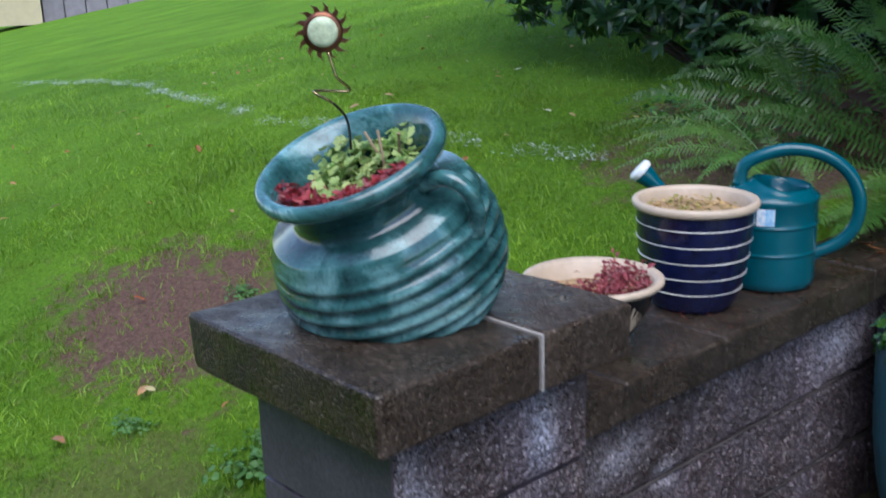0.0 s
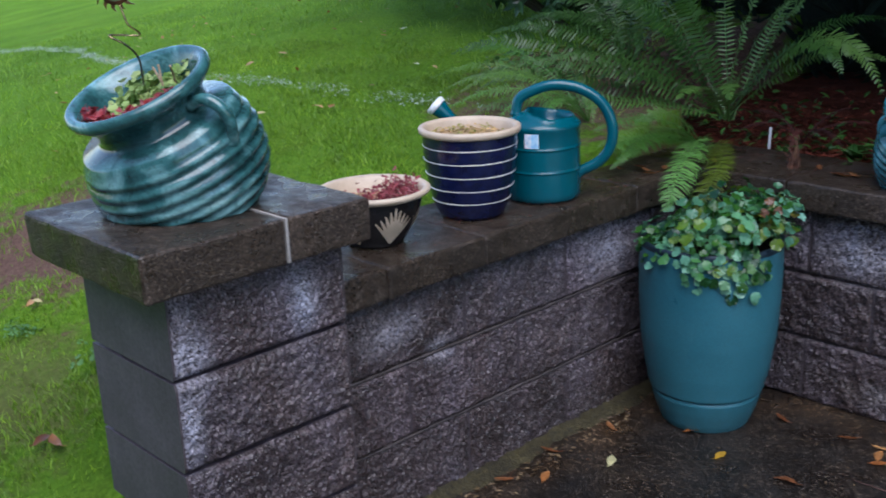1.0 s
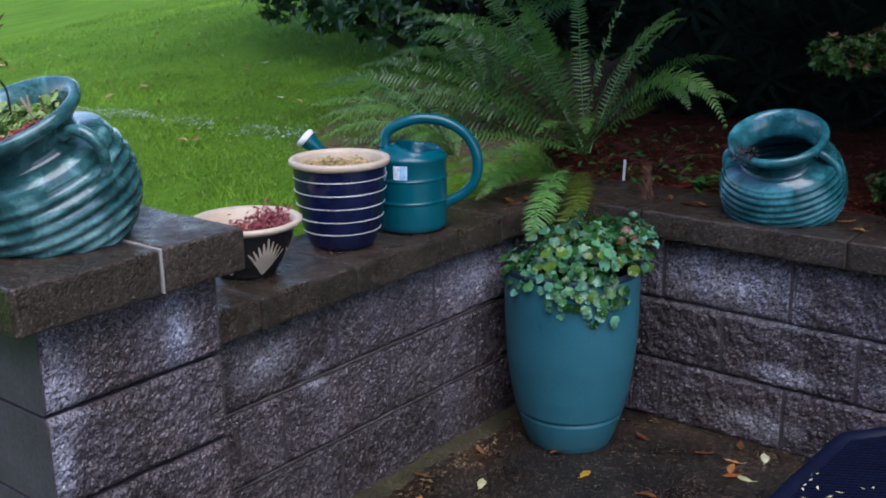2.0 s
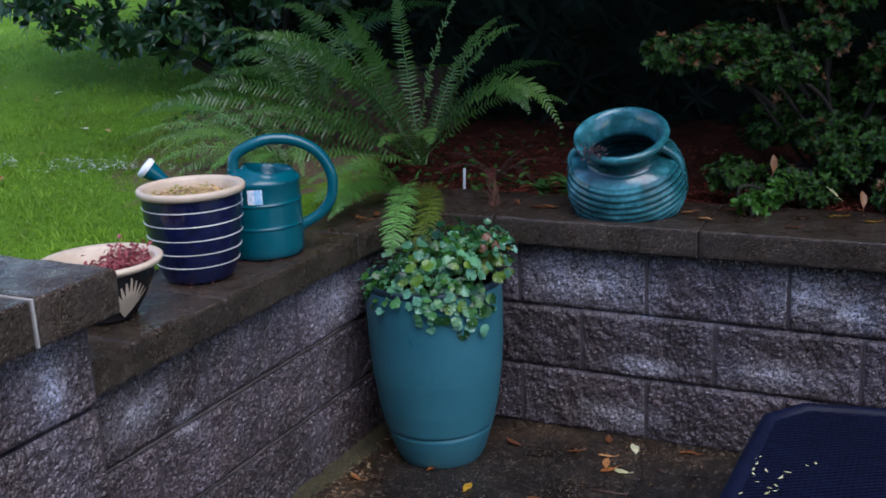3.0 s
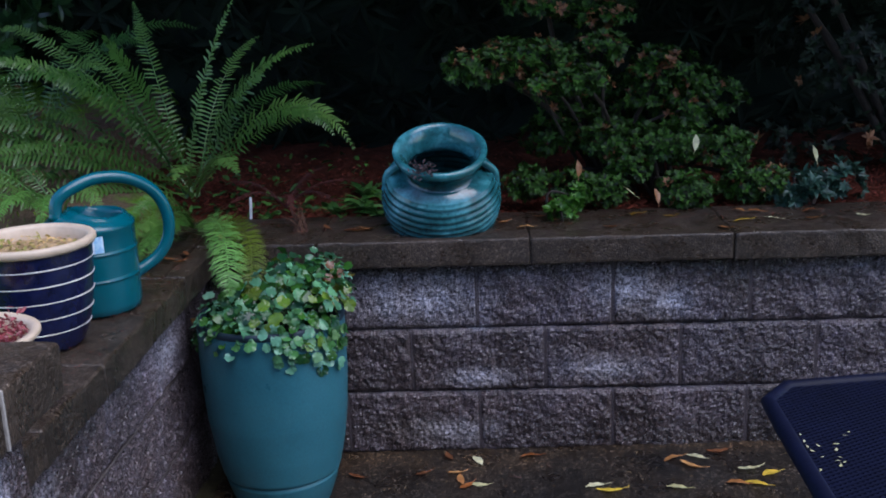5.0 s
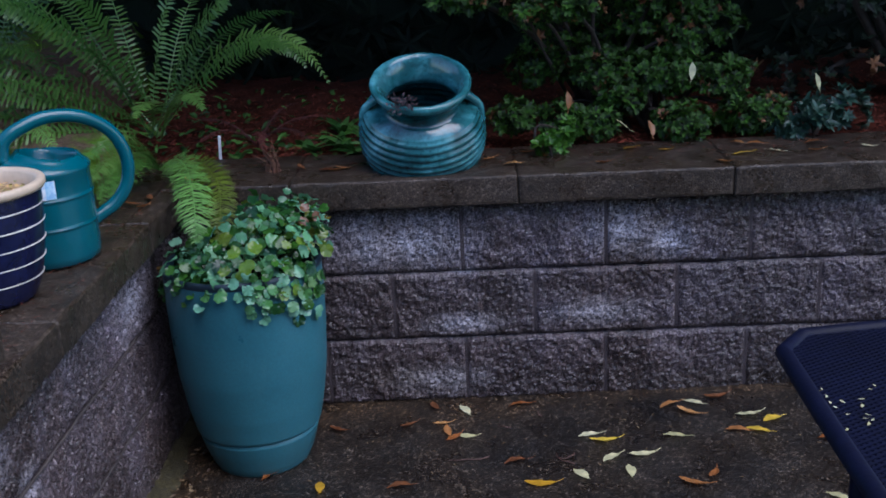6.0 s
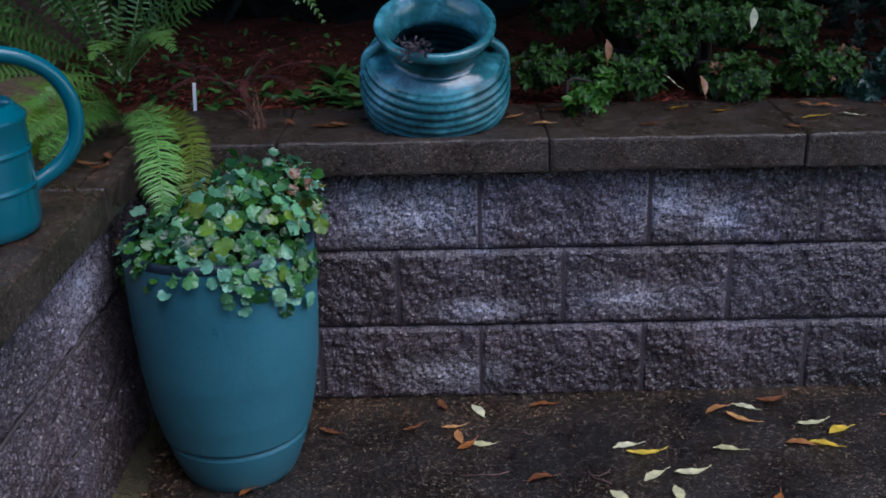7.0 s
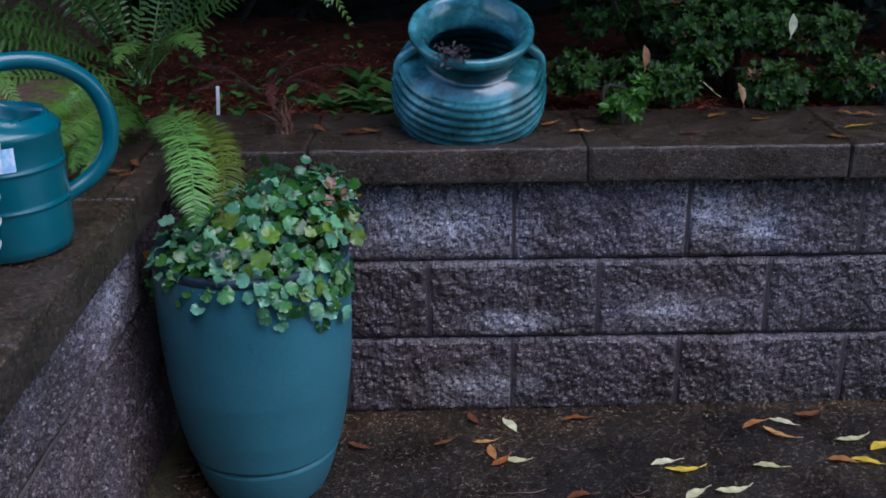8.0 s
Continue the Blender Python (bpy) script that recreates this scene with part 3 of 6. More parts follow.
def urn(name, m, tilt, label, ribs_twist, scale=1.0, m_=1.0, mat=None, ear=1.0, ears_turn=0.0):
    """A squat ribbed jar with two ear handles, standing tilted towards its own -y on a base cut level."""
    t = thing(name, m, label, "plant pot", "tilted teal urns")
    prof = []
    for h in np.linspace(-0.06, 0.195, 52):
        r = 0.176 * max(0.02, 1 - abs((h - 0.098) / (0.17 if h > 0.098 else 0.163)) ** 2.15) ** 0.5
        prof.append((r, h))
    prof = [p for p in prof if p[1] < 0.186]
    prof += [(0.118 * m_, 0.192), (0.110 * m_, 0.202), (0.109 * m_, 0.214), (0.114 * m_, 0.226), (0.124 * m_, 0.238), (0.135 * m_, 0.247), (0.143 * m_, 0.254), (0.146 * m_, 0.262),
             (0.144 * m_, 0.270), (0.138 * m_, 0.275), (0.130 * m_, 0.274), (0.122 * m_, 0.266), (0.112 * m_, 0.250), (0.103 * m_, 0.232), (0.099 * m_, 0.214), (0.104 * m_, 0.200), (0.120 * m_, 0.185), (0.14 * m_, 0.16)]

    def wobble(a, z):
        if -0.06 < z < (0.165 if ribs_twist else 0.184):
            q = (z * RIBS[ribs_twist] + ribs_twist * a / (2 * math.pi)) % 1.0
            dip = max(0.0, 1 - abs(q - 0.5) / 0.22)
            return (0.0025 if ribs_twist else 0.0022) * -math.cos(2 * math.pi * q) * -1 - (0.0032 if ribs_twist else 0.0024) * dip + 0.002 * noise.noise((math.cos(a) * 2, math.sin(a) * 2, z * 9))
        return 0.0015 * noise.noise((math.cos(a) * 2, math.sin(a) * 2, z * 9))

    bm = lathe(prof, 96, wobble)
    lean = pose(0, 0, 0, tilt, 0, 0) @ Matrix.Scale(scale, 4)
    bm.transform(lean)
    bmesh.ops.bisect_plane(bm, geom=[*bm.verts, *bm.edges, *bm.faces], plane_co=(0, 0, 0), plane_no=(0, 0, -1), clear_outer=True)
    rim = [e for e in bm.edges if e.is_boundary and all(abs(q.co.z) < 1e-4 for q in e.verts)]
    bmesh.ops.edgeloop_fill(bm, edges=rim)
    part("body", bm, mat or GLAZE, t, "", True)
    for s in (-1, 1):
        path = smooth_path([(s * 0.112 * m_, 0, 0.222), (s * (0.115 + 0.035 * ear) * m_, 0, 0.222 + 0.006 * ear), (s * (0.135 + 0.041 * ear), 0, 0.200 + 0.012 * ear), (s * (0.152 + 0.032 * ear), 0, 0.182), (s * (0.160 + 0.016 * ear), 0, 0.154), (s * 0.164, 0, 0.134)], 5)
        hb = tube(path, [0.016, *np.linspace(0.0125, 0.0105, len(path) - 3).tolist(), 0.014, 0.012], 12)
        hb.transform(lean @ pose(0, 0, 0, 0, 0, ears_turn))
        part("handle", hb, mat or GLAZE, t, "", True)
    sb = lathe([(0.0, SOILZ[ribs_twist]), (0.06 * m_, SOILZ[ribs_twist] + 0.002), (0.1 * m_, SOILZ[ribs_twist] - 0.004)], 40, lambda a, z: 0.004 * noise.noise((math.cos(a) * 4, math.sin(a) * 4, z)))
    for q in sb.verts:
        q.co.z += 0.006 * noise.noise((q.co.x * 40, q.co.y * 40, 1))
    sb.transform(lean)
    part("soil", sb, POTSOIL, t, "dark damp potting soil", True)
    return t, lean


urn_a, lean_a = urn("urn", pose(-0.118, -1.706, 0.9065, 0, 0, 0), 24, "ribbed teal glazed urn leaning on the pier, planted", 1.0, 1.07, ears_turn=16)
urn_b, lean_b = urn("urn", pose(0.700, 0.172, 0.6915, 0, 0, 3), 25, "ribbed teal glazed urn with two handles on the back wall", 0.0, 1.025, 0.945, GLAZEDARK, 0.2)


# ---- small plants ----
def leaf_blade(length, width, fold=0.15, curl=0.1, n=5):
    """A pointed leaf along +y from the origin, folded along its midrib: vertices and faces."""
    verts, faces = [], []
    for i in range(n + 1):
        s = i / n
        w = width / 2 * math.sin(math.pi * min(1, 0.06 + s * 0.94)) ** 0.75 * (1.12 - 0.25 * s)
        z = -curl * length * s * s
        verts += [(-w, length * s, z + fold * w), (0, length * s, z), (w, length * s, z + fold * w)]
    for i in range(n):
        a, b = 3 * i, 3 * i + 3
        faces += [(a, a + 1, b + 1, b), (a + 1, a + 2, b + 2, b + 1)]
    return np.array(verts), faces


def trefoil(size, lobes=5):
    """Three round notched leaflets on one stalk, lying near z = 0 with the stalk's end at the origin."""
    verts, faces = [], []
    for turn, far, big in ((-2.0, 0.42, 0.9), (0.0, 0.48, 0.96), (2.0, 0.42, 0.9)):
        o = len(verts)
        c, s = math.cos(turn), math.sin(turn)
        pts = [(0.0, size * far, -0.035 * size)]
        for k in range(26):
            a = 2 * math.pi * k / 26
            b = min(a, 2 * math.pi - a)
            notch = 0.17 * math.exp(-((b - 0.52) / 0.16) ** 2) + 0.06 * math.exp(-((b - 1.25) / 0.14) ** 2)
            rad = size * 0.39 * big * (0.80 + 0.22 * math.cos(a)) * (1 - notch) * (1 + 0.03 * math.cos((lobes + 1) * a))
            u, q = rad * math.sin(a) * 1.14, size * far + rad * math.cos(a)
            pts.append((u, q, 0.03 * size * math.cos((lobes + 1) * a) + 0.14 * abs(u) - 0.22 * q * q / size))
        verts += [(u * c + q * s, q * c - u * s, z) for u, q, z in pts]
        faces += [(o, o + 1 + k, o + 1 + (k + 1) % 26) for k in range(26)]
    return np.array(verts), faces


class Heap:
    """Collects small meshes into one."""

    def __init__(self):
        self.v, self.f, self.n = [], [], 0

    def add(self, verts, faces, m=None):
        if m is not None:
            a = np.array(m)
            verts = np.asarray(verts) @ a[:3, :3].T + a[:3, 3]
        self.v.append(np.asarray(verts))
        self.f += [tuple(i + self.n for i in f) for f in faces]
        self.n += len(verts)

    def done(self, name, mat, smooth=False):
        return raw_ob(name, np.concatenate(self.v).tolist(), self.f, mat, smooth)


def turned(place, rx, ry, rz, scale=1.0):
    return Matrix.LocRotScale(place, Euler((rx, ry, rz)), (scale,) * 3)


def under(ob, parent, label=""):
    ob.parent = parent
    return tagged(ob, label) if label else ob


LIME = leaf_mat("lime_leaves", (0.09, 0.22, 0.04), (0.50, 0.60, 0.22))
RED = leaf_mat("red_sedum", (0.16, 0.012, 0.02), (0.42, 0.05, 0.06))
WINE = leaf_mat("wine_sedum", (0.15, 0.025, 0.035), (0.42, 0.10, 0.12))
STRAW = plain("dry_stem", (0.28, 0.20, 0.12), 0.7)
CREAM = plain("cream_glaze", (0.52, 0.41, 0.30), 0.45, grain=30, vary=0.12)
NAVY = plain("navy_glaze", (0.006, 0.009, 0.040), 0.18, grain=40, vary=0.4)
WHITE = plain("white_glaze", (0.60, 0.58, 0.53), 0.4, vary=0.12)
BLACKISH = plain("black_glaze", (0.012, 0.011, 0.012), 0.25, vary=0.4)
TEALPLASTIC = plain("teal_plastic", (0.0013, 0.083, 0.110), 0.2, grain=14, vary=0.10, strength=0.06)
WHITEPLASTIC = plain("white_plastic", (0.72, 0.74, 0.74), 0.35, vary=0.08)

r = random.Random(11)
clover = Heap()
for k in range(120):
    a, d = r.uniform(0, 2 * math.pi), 0.088 * math.sqrt(r.random())
    x, y = d * math.cos(a), d * math.sin(a) + 0.018
    v, f = trefoil(r.uniform(0.018, 0.036))
    clover.add(v, f, turned((x, y, 0.212 + r.uniform(0, 0.034) + 0.01 * (y > 0)), r.gauss(0, 0.5), r.gauss(0, 0.5), r.uniform(0, 6.3)))
clover_ob = clover.done("clover", LIME)
clover_ob.matrix_basis = urn_a.matrix_basis @ lean_a
tagged(clover_ob, "pale green clover seedlings growing in the tilted urn", "plant", kind="stuff")
sedum = Heap()
for k in range(750):
    a = r.uniform(-2.3, 0.2)
    d = r.uniform(0.05, 0.110)
    v, f = leaf_blade(r.uniform(0.012, 0.02), r.uniform(0.006, 0.010), 0.3, 0.2, 3)
    sedum.add(v, f, turned((d * math.cos(a), d * math.sin(a), 0.211 + 0.62 * max(0, d - 0.05) + r.uniform(-0.004, 0.024)), r.uniform(-0.2, 1.1), r.gauss(0, 0.6), r.uniform(0, 6.3)))
sedum_ob = sedum.done("sedum", RED)
sedum_ob.matrix_basis = urn_a.matrix_basis @ lean_a
tagged(sedum_ob, "deep red sedum spilling over the urn's lower lip", "plant", kind="stuff")
twig = thing("dry_twig", urn_a.matrix_basis @ lean_a, "pale dry stems standing in the planted urn", "twig")
for p in (((0.02, 0.02, 0.19), (0.035, 0.03, 0.25), (0.02, 0.05, 0.285)), ((0.04, 0.03, 0.19), (0.05, 0.05, 0.25), (0.075, 0.045, 0.29)), ((0.02, 0.06, 0.19), (0.0, 0.05, 0.24), (-0.03, 0.06, 0.27))):
    part("stem", tube(smooth_path(p, 4), 0.0022, 6), STRAW, twig)

# sun ornament on a bent wire
COPPER = plain("aged_copper", (0.20, 0.085, 0.05), 0.35, 0.9, grain=50, vary=0.5)
IRON = plain("dark_wire", (0.06, 0.05, 0.045), 0.3, 0.9)
CRACKLE = plain("crackle_glass", (0.50, 0.58, 0.38), 0.15, grain=90, vary=0.25, strength=0.4)
STAKE = Vector((-0.164, -1.78, 1.111))
stake = thing("garden_stake", Matrix.Translation(STAKE), "sun-shaped copper garden stake with pale glass face", "garden ornament")
side = Vector((0.624, 0.781, 0.0))
q = lambda u, z, d=0.0: side * u + Vector((0.78, -0.62, 0)) * d + Vector((0, 0, z))
wire = [q(0.0, 0.0), q(-0.002, 0.06), q(-0.006, 0.105), q(-0.024, 0.132, 0.01), q(-0.050, 0.150, 0.02), q(-0.052, 0.154, 0.01), q(-0.02, 0.150, -0.01), q(-0.002, 0.149, -0.012), q(-0.001, 0.155, -0.01), q(-0.018, 0.172, 0.0), q(-0.024, 0.19), q(-0.03, 0.212)]
BRASS = plain("worn_brass_wire", (0.52, 0.38, 0.20), 0.22, 0.95, grain=80, vary=0.5)
bent = smooth_path(wire, 5)
part("wire_stem", tube(bent[:17], 0.0022, 8), IRON, stake, "dark bent wire stem", True)
part("upper_wire", tube(bent[16:], 0.0023, 8), BRASS, stake, "bright worn brass wire", True)
HEAD = q(-0.036, 0.243)
face = Matrix.Translation(HEAD) @ Matrix((side, Vector((0, 0, 1)), Vector((0.78, -0.62, 0)))).transposed().to_4x4()
bm = lathe([(0.0, -0.006), (0.026, -0.006), (0.031, -0.003), (0.031, 0.003), (0.026, 0.006), (0.0, 0.006)], 32)
for k in range(14):
    a = 2 * math.pi * k / 14
    u0, u1, u2 = Vector((math.cos(a - 0.16), math.sin(a - 0.16), 0)) * 0.029, Vector((math.cos(a + 0.16), math.sin(a + 0.16), 0)) * 0.029, Vector((math.cos(a + 0.22), math.sin(a + 0.22), 0)) * r.uniform(0.042, 0.049)
    um = Vector((math.cos(a + 0.02), math.sin(a + 0.02), 0)) * 0.038
    ray = bmesh.new()
    for z0, z1 in ((-0.0015, 0.0015),):
        lo = [ray.verts.new(p + Vector((0, 0, z0))) for p in (u0, u1, um + (u1 - u0) * 0.35, u2, um - (u1 - u0) * 0.3)]
        hi = [ray.verts.new(p + Vector((0, 0, z1))) for p in (u0, u1, um + (u1 - u0) * 0.35, u2, um - (u1 - u0) * 0.3)]
        ray.faces.new(lo[::-1])
        ray.faces.new(hi)
        for i in range(5):
            ray.faces.new((lo[i], lo[(i + 1) % 5], hi[(i + 1) % 5], hi[i]))
    part("ray", ray, COPPER, stake, "", False, face)
part("sun_ring", bm, COPPER, stake, "aged copper sun ring", True, face)
part("glass_face", lathe([(0.0, 0.011), (0.011, 0.0105), (0.018, 0.009), (0.0235, 0.0065), (0.0235, -0.005), (0.0, -0.0055)], 32), CRACKLE, stake, "pale crackled glass disc", True, face)

# ---- pots on the side wall ----
TOP = 3 * H + CAP_H + 0.0005


def striped_pot(m):
    t = thing("striped_pot", m, "navy glazed pot with white stripes and cream rim", "plant pot")
    radius = lambda z: float(np.interp(z, (0, 0.012, 0.03, 0.06, 0.10, 0.15, 0.19, 0.212), (0.080, 0.087, 0.095, 0.104, 0.112, 0.118, 0.120, 0.120)))
    prof = [(0.0, 0.004), (0.07, 0.004), (0.074, 0.0), (0.080, 0.001)] + [(radius(z), z) for z in np.linspace(0.008, 0.211, 26)]
    part("body", lathe(prof, 72), NAVY, t, "", True)
    rim = [(0.119, 0.210), (0.127, 0.213), (0.130, 0.218), (0.130, 0.225), (0.127, 0.229), (0.121, 0.230), (0.115, 0.228), (0.111, 0.222), (0.109, 0.205), (0.104, 0.16)]
    part("rim", lathe(rim, 72), CREAM, t, "cream unglazed rim", True)
    for k, z in enumerate((0.046, 0.080, 0.115, 0.150, 0.184)):
        p = radius(z)
        part("stripe", lathe([(p - 0.001, z - 0.0016), (p + 0.0012, z - 0.0009), (p + 0.0013, z + 0.0008), (p - 0.001, z + 0.0016)], 72, lambda a, zz, k=k: 0.0006 * math.sin(a * 3 + k)), WHITE, t, "", True)
    sb = lathe([(0.0, 0.203), (0.05, 0.206), (0.09, 0.204), (0.1085, 0.199)], 48)
    for vv in sb.verts:
        vv.co.z += 0.004 * noise.noise((vv.co.x * 50, vv.co.y * 50, 5))
    part("soil", sb, TANSOIL, t, "pale crumbly soil with fallen petals", True)
    return t


TANSOIL = plain("tan_soil", (0.42, 0.28, 0.14), 0.9, grain=110, vary=0.5, strength=0.8, depth=0.004)
POT_AT = (-0.145, -0.866)
pot_b = striped_pot(pose(*POT_AT, TOP) @ Matrix.Scale(1.055, 4))
litter = Heap()
for k in range(150):
    a, d = r.uniform(0, 6.3), 0.1 * math.sqrt(r.random())
    v, f = leaf_blade(r.uniform(0.008, 0.018), r.uniform(0.005, 0.009), 0.3, 0.3, 3)
    litter.add(v, f, turned((POT_AT[0] + d * math.cos(a), POT_AT[1] + d * math.sin(a), TOP + 0.2215 + r.uniform(0, 0.004)), r.gauss(0, 0.4), r.gauss(0, 0.4), r.uniform(0, 6.3)))
tagged(litter.done("petal_litter", leaf_mat("petal_litter", (0.20, 0.24, 0.04), (0.66, 0.42, 0.20), 0.6)), "fallen yellowish petals lying in the striped pot", "litter", kind="stuff")


def fan_bowl(m):
    t = thing("patterned_bowl", m, "black bowl with cream fan strokes and wide cream rim", "plant pot")
    radius = lambda z: float(np.interp(z, (0.0, 0.012, 0.03, 0.06, 0.09, 0.115), (0.066, 0.070, 0.082, 0.100, 0.111, 0.115)))
    part("body", lathe([(0.0, 0.004), (0.055, 0.004), (0.06, 0.0), (0.066, 0.0)] + [(radius(z), z) for z in np.linspace(0.006, 0.114, 18)], 64), BLACKISH, t, "", True)
    part("rim", lathe([(0.114, 0.112), (0.128, 0.117), (0.1345, 0.123), (0.1345, 0.129), (0.130, 0.132), (0.121, 0.131), (0.114, 0.124), (0.108, 0.10), (0.09, 0.06)], 64), CREAM, t, "wide cream rim", True)
    for c in range(6):
        base = 2 * math.pi * c / 6 - 0.24
        bm = bmesh.new()
        for k in range(9):
            lean = (k - 4) / 4
            z0, z1 = 0.010, 0.104 - 0.034 * abs(lean)
            rows = []
            for i in range(7):
                s = i / 6
                z = z0 + (z1 - z0) * s
                a = base + lean * 0.44 * s ** 0.9
                w = 0.0044 * math.sin(math.pi * (0.12 + 0.8 * s)) / radius(z) + 0.004
                rr = radius(z) + 0.0012
                rows.append([bm.verts.new((rr * math.cos(a + e), rr * math.sin(a + e), z)) for e in (-w, w)])
            for p0, p1 in zip(rows, rows[1:]):
                bm.faces.new((p0[0], p0[1], p1[1], p1[0]))
        part("fan_motif", bm, CREAM, t, "cream painted fan", False)
    sb = lathe([(0.0, 0.098), (0.06, 0.099), (0.106, 0.094)], 40)
    for vv in sb.verts:
        vv.co.z += 0.005 * noise.noise((vv.co.x * 40, vv.co.y * 40, 7))
    part("soil", sb, TANSOIL, t, "", True)
    return t


BOWL_AT = (-0.150, -1.205)
bowl = fan_bowl(pose(*BOWL_AT, TOP) @ Matrix.Scale(1.06, 4))
dry = Heap()
for k in range(620):
    a, d = r.uniform(-1.5, 1.9), 0.105 * math.sqrt(r.uniform(0.03, 1.15))
    v, f = leaf_blade(r.uniform(0.010, 0.018), r.uniform(0.005, 0.008), 0.4, 0.3, 3)
    dry.add(v, f, turned((BOWL_AT[0] + d * math.cos(a), BOWL_AT[1] + d * math.sin(a), TOP + 0.114 + abs(r.gauss(0, 0.018)) + 0.25 * max(0, d - 0.085)), r.gauss(0.3, 0.7), r.gauss(0, 0.7), r.uniform(0, 6.3)))
tagged(dry.done("dry_sedum", WINE), "withered wine-red sedum in the patterned bowl", "plant", kind="stuff")


# ---- watering can ----
def watering_can(m):
    """Stands at the origin; its handle is on +x, its spout on -x."""
    t = thing("watering_can", m, "teal plastic watering can with white rose and sticker", "watering can")
    prof = [(0.0, 0.003), (0.085, 0.003), (0.092, 0.0), (0.099, 0.006), (0.102, 0.02), (0.102, 0.076), (0.102, 0.0805), (0.1043, 0.0825), (0.1043, 0.0845), (0.102, 0.0865), (0.102, 0.091), (0.102, 0.138), (0.102, 0.1425), (0.1043, 0.1445),
            (0.1043, 0.1465), (0.102, 0.1485), (0.102, 0.153), (0.1015, 0.190), (0.104, 0.196), (0.104, 0.203)]
    prof += [(p, 0.2065 + 0.033 * (1 - (p / 0.1005) ** 2) ** 0.85) for p in np.linspace(0.100, 0.0, 26)]
    bm = lathe(prof, 72)
    for vv in bm.verts:
        # a filling hollow in the dome, with a raised lip
        d = math.hypot((vv.co.x - 0.022) / 0.060, vv.co.y / 0.076)
        if vv.co.z > 0.2066:
            vv.co.z += 0.006 * math.exp(-((d - 1.0) / 0.10) ** 2) - (0.085 * (1 - d * d) ** 0.7 if d < 1 else 0.0)
    part("body", bm, TEALPLASTIC, t, "", True)
    loop = smooth_path([(-0.070, 0, 0.222), (-0.062, 0, 0.262), (-0.03, 0, 0.285), (0.03, 0, 0.302), (0.10, 0, 0.293), (0.158, 0, 0.255), (0.186, 0, 0.196), (0.182, 0, 0.138), (0.152, 0, 0.096), (0.10, 0, 0.068), (0.085, 0, 0.058)], 6)
    part("handle", tube(loop, [0.018, *[0.0145] * (len(loop) - 8), *np.linspace(0.0145, 0.028, 7).tolist()], 14), TEALPLASTIC, t, "", True)
    spout = smooth_path([(-0.088, 0, 0.05), (-0.13, 0, 0.088), (-0.19, 0, 0.155), (-0.245, 0, 0.212)], 5)
    s = part("spout", tube(spout, np.linspace(0.026, 0.014, len(spout)).tolist(), 14), TEALPLASTIC, t, "", True)
    rose = Matrix.Translation((-0.243, 0, 0.210)) @ pose(0, 0, 0, 0, -48, 0)
    part("rose", lathe([(0.015, -0.004), (0.016, 0.01), (0.024, 0.045), (0.0265, 0.058), (0.025, 0.060), (0.0, 0.060)], 32), TEALPLASTIC, s, "", True, rose)
    part("rose_face", lathe([(0.0265, 0.052), (0.0285, 0.056), (0.0285, 0.064), (0.024, 0.068), (0.0, 0.070)], 32), WHITEPLASTIC, s, "white perforated rose cap", True, rose)
    bm = bmesh.new()
    rows = []
    for i in range(7):
        a = -1.74 + (i - 3) * 0.062
        rows.append([bm.verts.new((0.1032 * math.cos(a), 0.1032 * math.sin(a), z)) for z in (0.152, 0.190)])
    for p0, p1 in zip(rows, rows[1:]):
        bm.faces.new((p0[0], p1[0], p1[1], p0[1]))
    part("sticker", bm, STICKER, t, "white and blue paper sticker")
    return t


def sticker_mat():
    m, n, l, b = material("sticker_paper", 0.5)
    tc = n.new("ShaderNodeTexCoord")
    sp = n.new("ShaderNodeSeparateXYZ")
    l.new(tc.outputs["Generated"], sp.inputs[0])
    col = ramp(n, l, sp.outputs["X"], [(0.0, (0.75, 0.80, 0.85)), (0.46, (0.75, 0.80, 0.85)), (0.5, (0.30, 0.55, 0.75)), (1.0, (0.55, 0.70, 0.80))])
    spot = ramp(n, l, noise_of(n, l, 60, 2), [(0.5, (1, 1, 1)), (0.62, (0.6, 0.75, 0.9))])
    l.new(mixed(n, l, 1.0, col, spot, "MULTIPLY"), b.inputs["Base Color"])
    return m


STICKER = sticker_mat()
CAN_TURN = 35.5
can = watering_can(pose(-0.112, -0.613, TOP, 0, 0, CAN_TURN) @ Matrix.Scale(1.045, 4))

